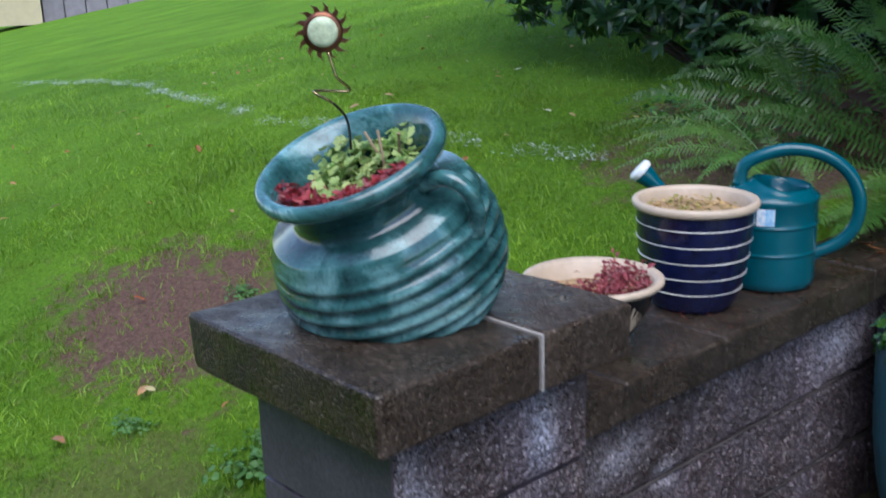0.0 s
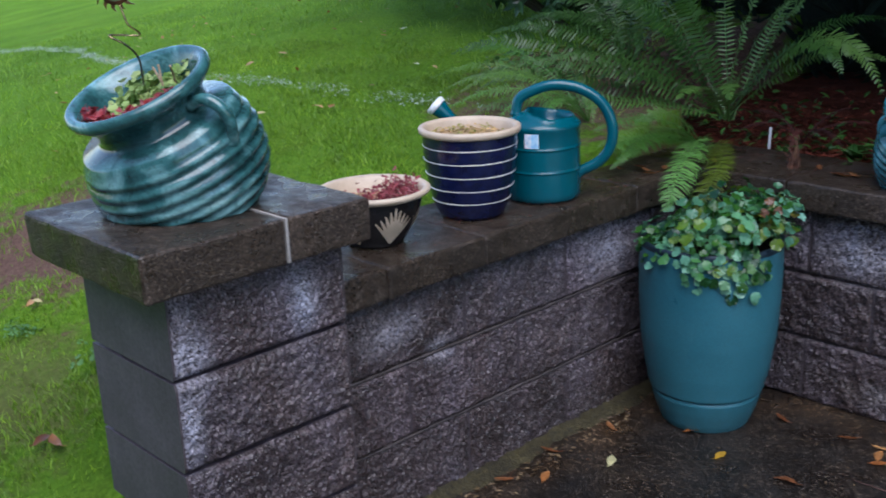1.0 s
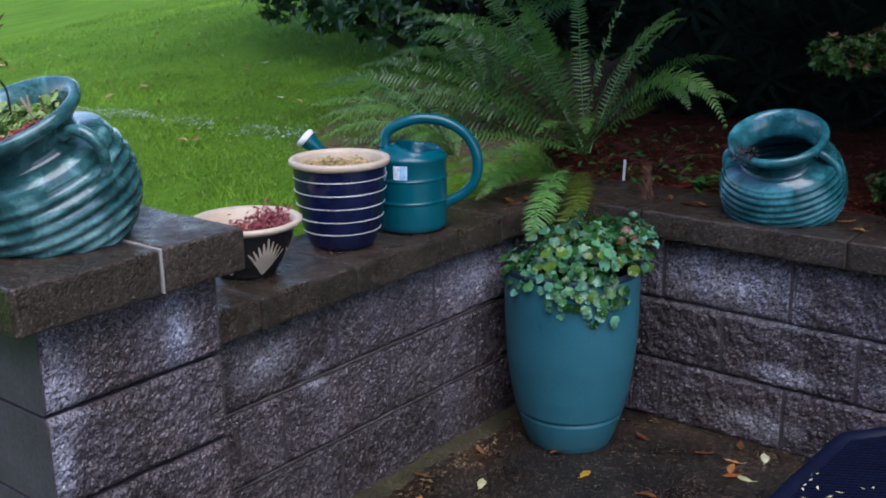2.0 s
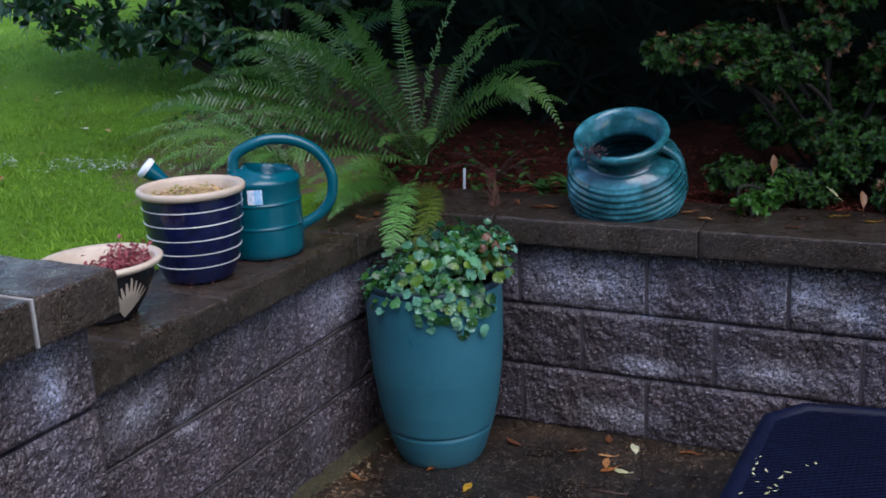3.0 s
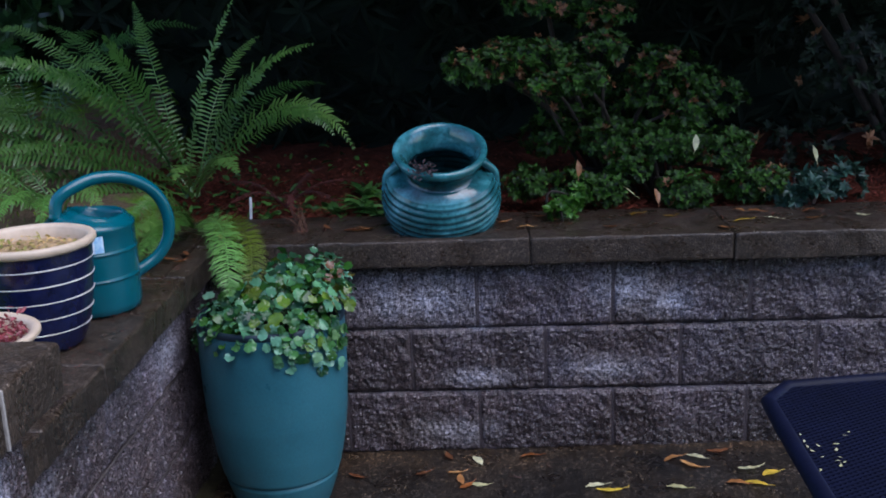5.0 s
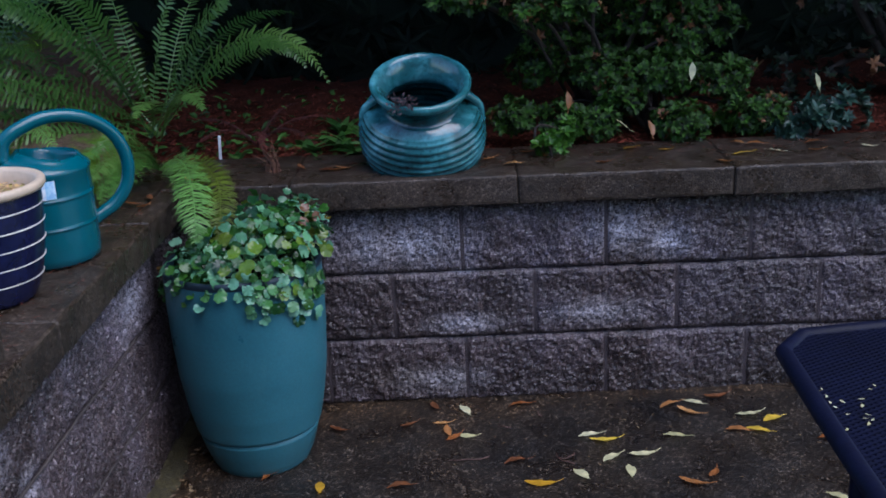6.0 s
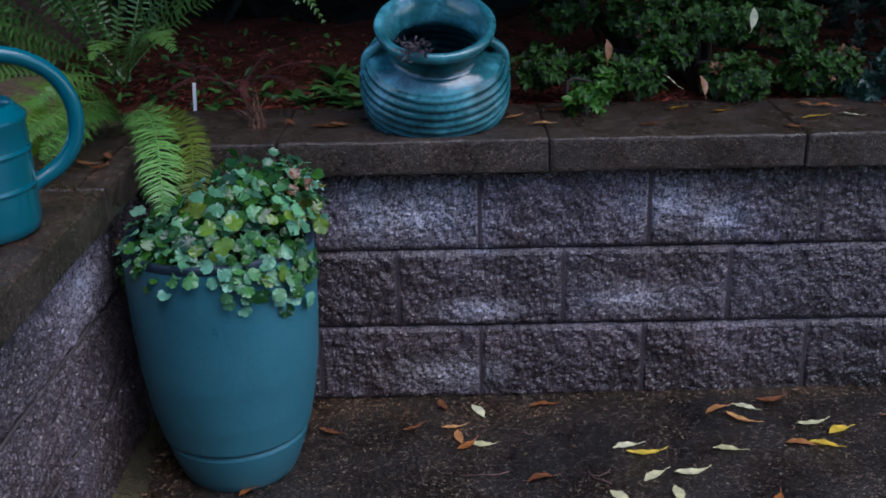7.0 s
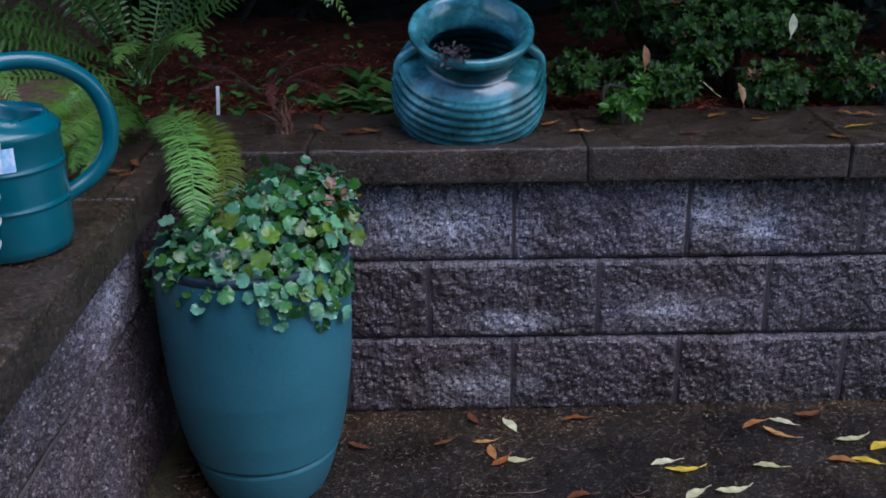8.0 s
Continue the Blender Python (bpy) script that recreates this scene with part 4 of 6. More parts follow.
# ---- tall planter in the corner ----
def planter_mat():
    m, n, l, b = material("planter_glaze", 0.33, spec=0.5)
    col = ramp(n, l, noise_of(n, l, 3.0, 4), [(0.3, (0.022, 0.115, 0.148)), (0.7, (0.034, 0.160, 0.200))])
    fine = ramp(n, l, noise_of(n, l, 150, 4), [(0.3, (0.88,) * 3), (0.7, (1.08,) * 3)])
    col = mixed(n, l, 1.0, col, fine, "MULTIPLY")
    # foot darkened for dirt and painted shade, faint dried runs and specks
    dirt = blotch(n, l, (((PX, PY, 0.0), (0.3, 0.3, 0.10)),), 0.9, 14)
    col = mixed(n, l, math_of(n, l, "MULTIPLY", dirt, 0.5), col, (0.040, 0.050, 0.042))
    runs = ramp(n, l, noise_of(n, l, 30, 5, 0.7, "Object", (1.0, 1.0, 0.18), 0.2), [(0.60, (0, 0, 0)), (0.78, (1, 1, 1))])
    col = mixed(n, l, math_of(n, l, "MULTIPLY", runs, 0.22), col, (0.10, 0.24, 0.27))
    specks = ramp(n, l, noise_of(n, l, 75, 3, 0.8), [(0.70, (0, 0, 0)), (0.76, (1, 1, 1))])
    col = mixed(n, l, math_of(n, l, "MULTIPLY", specks, 0.6), col, (0.02, 0.03, 0.03))
    l.new(col, b.inputs["Base Color"])
    l.new(ramp(n, l, noise_of(n, l, 12, 5, 0.6), [(0.3, (0.27,) * 3), (0.7, (0.48,) * 3)]), b.inputs["Roughness"])
    bump(n, l, b, noise_of(n, l, 60, 3), 0.06, 0.002)
    return m


PX, PY = 0.238, -0.285
PLANTERGLAZE = planter_mat()
planter = thing("tall_planter", pose(PX, PY, patio_z(PX), 0, 0, 0), "tall tapering teal planter with a groove near its foot", "planter")
keys_z, keys_r = (0.0, 0.02, 0.06, 0.11, 0.18, 0.28, 0.38, 0.48, 0.555), (0.128, 0.138, 0.152, 0.166, 0.181, 0.195, 0.201, 0.203, 0.202)
prof = [(0.0, 0.006), (0.07, 0.006), (0.08, 0.0)]
for z in np.linspace(0.0, 0.555, 130):
    p = float(np.interp(z, keys_z, keys_r))
    prof.append((p - 0.010 * math.exp(-((z - 0.107) / 0.004) ** 2) - (0.002 if z < 0.107 else 0), z))
bm = lathe(prof, 80)
part("body", bm, PLANTERGLAZE, planter, "", True)
RIMGLAZE = plain("dark_rim_glaze", (0.006, 0.020, 0.034), 0.55, grain=30, vary=0.3)
part("rim", lathe([(0.2015, 0.548), (0.2035, 0.553), (0.2035, 0.562), (0.200, 0.568), (0.192, 0.567), (0.189, 0.56), (0.184, 0.50), (0.172, 0.45)], 80), RIMGLAZE, planter, "dark glazed rim", True)
sb = lathe([(0.0, 0.535), (0.1, 0.53), (0.186, 0.515)], 40)
part("soil", sb, POTSOIL, planter, "", True)

# ---- trailing plant in the planter ----
def columbine_mat():
    m = leaf_mat("columbine_leaves", (0.010, 0.050, 0.018), (0.14, 0.36, 0.26), 0.18, island=False, patch=40)
    for nd in m.node_tree.nodes:
        if nd.type == "VALTORGB" and len(nd.color_ramp.elements) == 3:
            e = nd.color_ramp.elements
            e[1].position, e[2].position = 0.45, 0.82
            # pale blue-green stops also paint the sky's reflection, on random leaves
            for at, c in ((0.20, (0.020, 0.080, 0.018, 1)), (0.36, (0.048, 0.155, 0.020, 1)), (0.56, (0.075, 0.235, 0.065, 1)), (0.66, (0.15, 0.38, 0.20, 1)), (0.84, (0.25, 0.52, 0.42, 1)), (0.88, (0.11, 0.21, 0.026, 1)), (0.965, (0.12, 0.18, 0.022, 1)), (1.0, (0.15, 0.055, 0.03, 1))):
                e.new(at).color = c
    return m


COLUMBINE = columbine_mat()
STEM = plain("green_stem", (0.08, 0.13, 0.04), 0.6)
trail = thing("trailing_plant", pose(PX, PY, patio_z(PX) + 0.53, 0, 0, 0), "blue-green columbine with scalloped leaves in the tall planter", "plant")
r = random.Random(21)
leaf_meshes = []
for k in range(6):
    v, f = trefoil(0.040 + 0.0036 * k, 5 + k % 3)
    v[:, 2] += 0.003 * np.sin(v[:, 0] * 160 + k) + 0.002 * np.cos(v[:, 1] * 190 + 2 * k)
    me = bpy.data.meshes.new("leaf")
    me.from_pydata(v.tolist(), [], f)
    me.materials.append(COLUMBINE)
    me.polygons.foreach_set("use_smooth", [True] * len(me.polygons))
    leaf_meshes.append(me)
stems = bmesh.new()
for k in range(195):
    a = r.uniform(0, 2 * math.pi)
    d = 0.215 * math.sqrt(r.random())
    x, y = d * math.cos(a) * 1.05 + 0.012, d * math.sin(a) * 0.98 + 0.008
    top = 0.145 - 1.4 * d * d + 0.40 * x + r.gauss(0, 0.028)
    if d > 0.17 and r.random() < 0.55:
        top -= r.uniform(0.02, 0.09)
    z = max(top * (0.45 + 0.55 * r.random()), -0.03 if d > 0.185 else 0.01)
    ob = new("leaf", leaf_meshes[k % 6])
    ob.parent = trail
    out = 0.35 + 3.0 * d
    face_up = Vector((math.cos(a) * out * 0.8, math.sin(a) * out * 0.8, 1.0)) + Vector((r.gauss(0.08, 0.55), r.gauss(-0.30, 0.55), 0))
    turn = face_up.to_track_quat("Z", "Y").to_matrix().to_4x4()
    ob.matrix_basis = Matrix.Translation((x, y, z)) @ turn @ Matrix.Rotation(r.uniform(0, 6.3), 4, "Z") @ Matrix.Scale(r.uniform(0.8, 1.25), 4)
    if k % 3 == 0:
        tube(smooth_path([(x * 0.3, y * 0.3, -0.01), (x * 0.75, y * 0.75, z * 0.6 + 0.02), (x, y, z)], 3), 0.0016, 5, stems)
# leaves that lean over the rim
for k in range(20):
    a = -2.5 + 2.1 * (k + r.random()) / 20
    d = r.uniform(0.175, 0.208)
    ob = new("leaf", leaf_meshes[k % 6])
    ob.parent = trail
    ob.matrix_basis = Matrix.Translation((d * math.cos(a), d * math.sin(a), r.uniform(0.015, 0.065))) @ Vector((math.cos(a) * 0.8 + r.gauss(0, 0.4), math.sin(a) * 0.8 + r.gauss(0, 0.4), 0.8)).to_track_quat("Z", "Y").to_matrix().to_4x4() @ Matrix.Rotation(r.uniform(0, 6.3), 4, "Z") @ Matrix.Scale(r.uniform(0.75, 1.1), 4)
# a few runners hang down the front
for k, (a, drop) in enumerate(((-1.35, 0.07), (-1.2, 0.05), (-0.85, 0.09), (-0.6, 0.12), (-0.4, 0.06))):
    for i in range(4):
        s = (i + 1) / 4
        ob = new("leaf", leaf_meshes[(k + i) % 6])
        ob.parent = trail
        rad = 0.2 + 0.018 * math.sin(math.pi * s)
        ob.matrix_basis = Matrix.Translation((rad * math.cos(a + 0.06 * i), rad * math.sin(a + 0.06 * i), 0.03 - drop * s)) @ Vector((math.cos(a), math.sin(a), 0.35)).to_track_quat("Z", "Y").to_matrix().to_4x4() @ Matrix.Rotation(r.uniform(0, 6.3), 4, "Z") @ Matrix.Scale(0.9, 4)
tagged(part("stalk", stems, STEM, trail, "thin green leaf stalks", True), kind="stuff")

# ---- sword ferns ----
FERN = leaf_mat("fern_green", (0.024, 0.078, 0.013), (0.13, 0.25, 0.055), 0.34, island=False, patch=9)
FERNLIGHT = leaf_mat("fern_light_green", (0.050, 0.16, 0.022), (0.16, 0.36, 0.08), 0.45, island=False, patch=9)
FERNDARK = leaf_mat("fern_olive", (0.07, 0.11, 0.008), (0.16, 0.22, 0.02), 0.5, island=False, patch=9)
FERNDEAD = leaf_mat("fern_dead", (0.036, 0.009, 0.008), (0.10, 0.024, 0.020), 0.85, island=False, patch=9)


def frond(start, control, tip, wide, mat, parent, seed, pairs=46, name="frond", sag=0.25, thick=1.0, forward=0.28, face=0.0, blunt=0.42):
    rr = random.Random(seed)
    a, c, b = Vector(start), Vector(control), Vector(tip)
    point = lambda t: a * (1 - t) ** 2 + c * 2 * t * (1 - t) + b * t * t
    way = lambda t: ((c - a) * 2 * (1 - t) + (b - c) * 2 * t).normalized()
    verts, faces = [], []
    n = 18
    for i in range(n + 1):
        t = i / n
        d = way(t)
        s = d.cross(Vector((0, 0, 1)))
        s = s.normalized() if s.length > 1e-3 else Vector((1, 0, 0))
        u = s.cross(d)
        w = 0.0032 * (1 - 0.8 * t)
        p = point(t)
        verts += [p + s * w, p + u * w, p - s * w]
        if i:
            o = 3 * i
            for k in range(3):
                faces.append((o - 3 + k, o - 3 + (k + 1) % 3, o + (k + 1) % 3, o + k))
    for i in range(pairs):
        t = 0.10 + 0.895 * (i + 0.5) / pairs
        d = way(t)
        s = d.cross(Vector((0, 0, 1)))
        s = s.normalized() if s.length > 1e-3 else Vector((1, 0, 0))
        u = s.cross(d) + Vector((0.12, -1.0, 0.0)) * face
        u = (u - d * u.dot(d)).normalized()
        s = d.cross(u)
        shape = min(1.0, (t - 0.05) / 0.22) ** 0.7 * min(1.0, (1.03 - t) / blunt) ** 0.8
        for side_ in (-1, 1):
            ln = wide * shape * rr.uniform(0.86, 1.08)
            if rr.random() < 0.03 or ln < 0.003:
                continue
            out = (s * side_ + d * (forward + (0.5 if forward > 0.1 else 0.22) * t) + u * rr.uniform(-1, 1) * (0.3 if forward > 0.1 else 0.6)).normalized()
            wv = (d - out * d.dot(out)).normalized()
            hw = 0.0058 * thick * min(1, 0.4 + ln / wide) * rr.uniform(0.85, 1.1) * (wide / 0.075) ** 0.5
            p = point(t)
            droop = Vector((0, 0, -1)) * ln * sag * rr.uniform(0.4, 1.3)
            o = len(verts)
            verts += [p - wv * hw * 0.5, p + wv * hw * 0.6, p + out * ln * 0.35 + wv * hw + droop * 0.12, p + out * ln * 0.35 - wv * hw + droop * 0.12,
                      p + out * ln * 0.75 + wv * hw * 0.62 + droop * 0.5, p + out * ln * 0.75 - wv * hw * 0.62 + droop * 0.5, p + out * ln + droop]
            faces += [(o, o + 1, o + 2, o + 3), (o + 3, o + 2, o + 4, o + 5), (o + 5, o + 4, o + 6)]
    ob = raw_ob(name, verts, faces, mat)
    ob.parent = parent
    return ob


CROWN = Vector((-0.135, 0.38, 0.80))
fern = thing("sword_fern", Matrix.Translation(CROWN), "large green sword fern spreading behind the wall corner", "fern")
# each frond: the point that pulls its arch, its tip, and the half-width of its blade
ARCHES = (((-0.564, -0.321, 0.356), (-0.811, -0.535, 0.186), 0.050), ((-0.453, -0.258, 0.374), (-0.707, -0.430, 0.258), 0.046), ((-0.361, -0.300, 0.257), (-0.634, -0.500, 0.142), 0.050),
          ((-0.605, -0.348, 0.178), (-0.704, -0.580, 0.114), 0.044), ((-0.317, -0.288, 0.085), (-0.703, -0.480, -0.012), 0.046), ((-0.129, -0.233, 0.502), (-0.457, -0.388, 0.384), 0.056),
          ((-0.334, -0.168, 0.532), (-0.552, -0.280, 0.418), 0.044), ((-0.125, -0.094, 0.401), (-0.186, -0.156, 0.495), 0.064), ((0.028, 0.010, 0.330), (0.195, 0.016, 0.600), 0.052),
          ((0.173, -0.102, 0.422), (0.467, -0.170, 0.450), 0.056), ((0.186, -0.012, 0.347), (0.345, -0.020, 0.420), 0.050), ((0.377, -0.018, 0.480), (0.553, -0.030, 0.095), 0.058),
          ((0.363, -0.138, 0.407), (0.519, -0.230, 0.177), 0.054), ((0.148, -0.245, 0.209), (0.256, -0.408, 0.103), 0.056), ((0.088, -0.240, 0.170), (0.061, -0.400, 0.088), 0.052),
          ((-0.456, 0.102, 0.594), (-0.680, 0.170, 0.506), 0.048), ((-0.387, 0.072, 0.498), (-0.749, 0.120, 0.401), 0.050), ((-0.278, 0.192, 0.477), (-0.559, 0.320, 0.514), 0.050),
          ((-0.162, 0.192, 0.419), (-0.233, 0.320, 0.585), 0.050))
MORE_ARCHES = (((0.047, 0.192, 0.375), (0.199, 0.320, 0.451), 0.050), ((0.201, 0.192, 0.364), (0.422, 0.320, 0.275), 0.050), ((-0.357, -0.228, 0.408), (-0.562, -0.380, 0.309), 0.048),
               ((-0.278, -0.258, 0.256), (-0.457, -0.430, 0.182), 0.048), ((-0.091, -0.168, 0.282), (-0.111, -0.280, 0.271), 0.044), ((0.30, 0.06, 0.30), (0.52, 0.12, 0.16), 0.046))
for k, (bend, tip, half) in enumerate(ARCHES + MORE_ARCHES):
    ln = Vector(tip).length
    frond((0.02 * math.sin(k * 2.1), 0.02 * math.cos(k * 1.7), -0.05), bend, tip, half * (0.98 if k < 15 else 0.85), FERN, fern, k, int(26 + 32 * ln), sag=0.2, thick=1.0 if k < 15 else 0.8, forward=0.2, face=0.9 if k < 8 else 0.65)

back_fern = thing("sword_fern", pose(-0.74, 0.62, 0.86), "shaded green sword fern at the lawn's edge behind the larger one", "fern")
for k in range(11):
    a = 2.4 * k + r.uniform(-0.3, 0.3)
    ln = r.uniform(0.38, 0.62)
    p = Vector((math.cos(a) * ln, math.sin(a) * ln, r.uniform(0.08, 0.42)))
    frond((0, 0, -0.04), (p.x * 0.45, p.y * 0.45, 0.22 + p.z * 0.8), p, 0.052, FERN, back_fern, 160 + k, 46, sag=0.2, thick=0.8, forward=0.18, face=0.8)

LOW = Vector((-0.07, 0.14, 0.70))
low_fern = thing("young_fern", Matrix.Translation(LOW), "light green young fern drooping over the wall corner", "fern")
for k, (bend, tip, half) in enumerate((((0.200, -0.330, 0.189), (0.226, -0.540, -0.056), 0.055), ((0.282, -0.220, 0.135), (0.250, -0.440, -0.092), 0.050), ((-0.004, -0.245, 0.210), (-0.085, -0.470, 0.128), 0.036),
                                       ((0.023, -0.320, 0.195), (-0.028, -0.520, 0.094), 0.036), ((0.045, -0.330, 0.177), (0.003, -0.500, 0.026), 0.038), ((-0.023, -0.160, 0.219), (-0.109, -0.240, 0.106), 0.036),
                                       ((-0.019, -0.310, 0.151), (0.001, -0.540, 0.063), 0.036), ((0.030, -0.275, 0.187), (0.048, -0.490, 0.081), 0.036), ((-0.10, -0.20, 0.13), (-0.15, -0.44, 0.02), 0.036), ((-0.03, -0.22, 0.12), (-0.05, -0.40, 0.01), 0.036))):
    frond((0, 0, 0), bend, tip, half, FERNDARK if k == 1 else FERN if k in (3, 5, 7, 9) else FERNLIGHT, low_fern, 70 + k, 150 if k < 2 else 96, sag=0.4, thick=0.40, forward=0.08, face=0.9, blunt=0.2 if k < 2 else 0.35)
side_fern = thing("small_fern", pose(-0.42, -0.02, 0.80), "small green fern at the lawn's edge behind the watering can", "fern")
for k, p in enumerate(((-0.36, -0.34, 0.03), (-0.18, -0.42, 0.02), (-0.42, -0.12, 0.06), (0.10, -0.40, 0.02), (0.24, -0.28, 0.04), (-0.30, 0.15, 0.1), (0.0, -0.46, 0.05), (-0.45, -0.30, 0.13), (-0.30, -0.40, 0.11), (-0.52, -0.1, 0.18), (-0.15, -0.46, 0.13))):
    frond((0, 0, -0.03), (p[0] * 0.45, p[1] * 0.45, 0.17 + 0.8 * p[2]), p, 0.038, FERNLIGHT if k % 3 == 0 else FERN, side_fern, 90 + k, 44, thick=0.55, face=0.6)
dead = thing("withered_fern", pose(0.19, 0.30, 0.72), "withered red-brown fern fronds on the mulch", "fern")
for k, p in enumerate(((0.20, -0.12, 0.04), (-0.16, -0.14, 0.06), (0.05, -0.16, 0.02), (0.26, 0.05, 0.10), (0.12, 0.12, 0.16), (-0.2, 0.02, 0.12))):
    frond((0, 0, 0.0), (p[0] * 0.4, p[1] * 0.4, 0.12), (p[0], p[1], p[2] * 0.7), 0.026, FERNDEAD, dead, 110 + k, 34, thick=0.5)

# ---- shrubs ----
AZALEA = leaf_mat("azalea_leaves", (0.002, 0.007, 0.001), (0.052, 0.150, 0.010), 0.62)
# azalea leaves again, with the shade at the back put into their colour
AZALEASHADED = leaf_mat("shade_toned_azalea_leaves", (0.001, 0.003, 0.001), (0.008, 0.024, 0.006), 0.7)
SHOOT = leaf_mat("azalea_shoots", (0.035, 0.12, 0.012), (0.10, 0.25, 0.03), 0.4)
RUST = leaf_mat("azalea_rust_leaves", (0.12, 0.05, 0.02), (0.34, 0.15, 0.07), 0.5)
RHODO = leaf_mat("rhododendron_leaves", (0.010, 0.035, 0.013), (0.045, 0.11, 0.04), 0.28)
# near black: the hedge's deep shade is put into its colour
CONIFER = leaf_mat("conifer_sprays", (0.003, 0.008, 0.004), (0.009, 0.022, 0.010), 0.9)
BARK = plain("shrub_bark", (0.028, 0.019, 0.014), 0.85, grain=40, vary=0.5, strength=0.6, depth=0.006)


def whorl(rr, leaf_len, leaf_wide, count, spread=0.9):
    verts, faces = [], []
    for k in range(count):
        v, f = leaf_blade(leaf_len * rr.uniform(0.75, 1.1), leaf_wide, 0.25, 0.12, 3)
        m = np.array(Euler((rr.uniform(0.1, spread), 0, 2 * math.pi * k / count + rr.uniform(-0.3, 0.3)), "XYZ").to_matrix())
        o = len(verts)
        verts += (v @ m.T).tolist()
        faces += [tuple(i + o for i in q_) for q_ in f]
    return np.array(verts), faces


def foliage(lumps, count, leaf_len, leaf_wide, per, seed, rust=0.0, up=0.6):
    """Whorls of leaves on the outside of ellipsoid lumps (x, y, z, rx, ry, rz). Returns two heaps: green and rust."""
    rr = random.Random(seed)
    green, brown = Heap(), Heap()
    kinds = [whorl(rr, leaf_len, leaf_wide, per) for _ in range(8)]
    total = sum(q_[3] * q_[4] + q_[4] * q_[5] for q_ in lumps)
    for x, y, z, rx, ry, rz in lumps:
        for k in range(int(count * (rx * ry + ry * rz) / total)):
            d = Vector((rr.gauss(0, 1), rr.gauss(0, 1), rr.gauss(0, 1))).normalized()
            depth = rr.uniform(0.45, 1.04) if rr.random() < 0.4 else rr.uniform(0.85, 1.06)
            lump = 1 + 0.22 * noise.noise((d.x * 2.2 + x * 3, d.y * 2.2, d.z * 2.2 + seed))
            p = Vector((x + d.x * rx * depth * lump, y + d.y * ry * depth * lump, z + d.z * rz * depth * lump))
            ax = (Vector((d.x / rx, d.y / ry, d.z / rz)).normalized() + Vector((0, -0.15, up)) + Vector((rr.gauss(0, 0.3), rr.gauss(0, 0.3), rr.gauss(0, 0.3)))).normalized()
            m = Matrix.Translation(p) @ ax.to_track_quat("Z", "Y").to_matrix().to_4x4() @ Matrix.Scale(rr.uniform(0.7, 1.25), 4)
            v, f = kinds[rr.randrange(8)]
            (brown if rr.random() < rust else green).add(v, f, m)
    return green, brown


def shrub(name, at, lumps, count, leaf_len, leaf_wide, per, seed, mat, label, rust=0.0, limbs=()):
    t = thing(name, Matrix.Translation(at), label, "shrub")
    o = Vector(at)
    green, brown = foliage([(x - o.x, y - o.y, z - o.z, a, b, c) for x, y, z, a, b, c in lumps], count, leaf_len, leaf_wide, per, seed, rust)
    under(tagged(green.done("crown", mat), kind="stuff"), t)
    if brown.n:
        under(tagged(brown.done("faded_leaves", RUST), kind="stuff"), t, "faded orange-brown leaves")
    rr = random.Random(seed)
    for x, y, z, a, b, c in lumps:
        p = Vector((x, y, z)) - o
        mid = p * 0.5 + Vector((rr.uniform(-0.06, 0.06), rr.uniform(-0.06, 0.06), 0.05))
        part("limb", tube(smooth_path([(rr.uniform(-0.05, 0.05), rr.uniform(-0.05, 0.05), -0.06), mid, p], 4), [min(0.015, a * 0.1)] * 4 + [min(0.010, a * 0.07)] * 4 + [0.003], 7), BARK, t, "", True)
    return t


shrub("azalea", (1.25, 0.62, 0.72), ((0.83, 0.24, 1.16, 0.11, 0.08, 0.05), (1.02, 0.34, 1.17, 0.11, 0.09, 0.06), (1.13, 0.27, 1.11, 0.10, 0.08, 0.04), (1.22, 0.42, 1.19, 0.09, 0.07, 0.05), (1.01, 0.25, 1.10, 0.06, 0.05, 0.03), (0.91, 0.36, 1.20, 0.07, 0.06, 0.03),
                                     (1.42, 0.50, 1.10, 0.11, 0.09, 0.08), (1.51, 0.50, 0.98, 0.08, 0.06, 0.08), (1.22, 0.58, 1.30, 0.13, 0.10, 0.05), (1.05, 0.55, 1.33, 0.12, 0.10, 0.04)), 1150, 0.023, 0.0088, 14, 5, AZALEA, "layered azalea with small glossy leaves and rusty tips", 0.13)
shrub("azalea", (1.40, 0.50, 0.70), ((0.97, 0.33, 0.78, 0.07, 0.06, 0.05), (1.12, 0.30, 0.77, 0.07, 0.06, 0.05), (1.22, 0.32, 0.75, 0.07, 0.06, 0.05), (1.26, 0.42, 0.89, 0.10, 0.08, 0.06), (1.30, 0.36, 0.82, 0.07, 0.06, 0.05), (1.37, 0.42, 0.88, 0.09, 0.08, 0.05), (1.47, 0.40, 0.88, 0.09, 0.08, 0.06),
                                     (1.48, 0.32, 0.74, 0.09, 0.08, 0.06), (1.61, 0.40, 0.86, 0.09, 0.08, 0.06), (1.69, 0.34, 0.76, 0.10, 0.08, 0.06)), 1250, 0.023, 0.0088, 14, 6, AZALEA, "low azalea mound with small glossy leaves", 0.03)
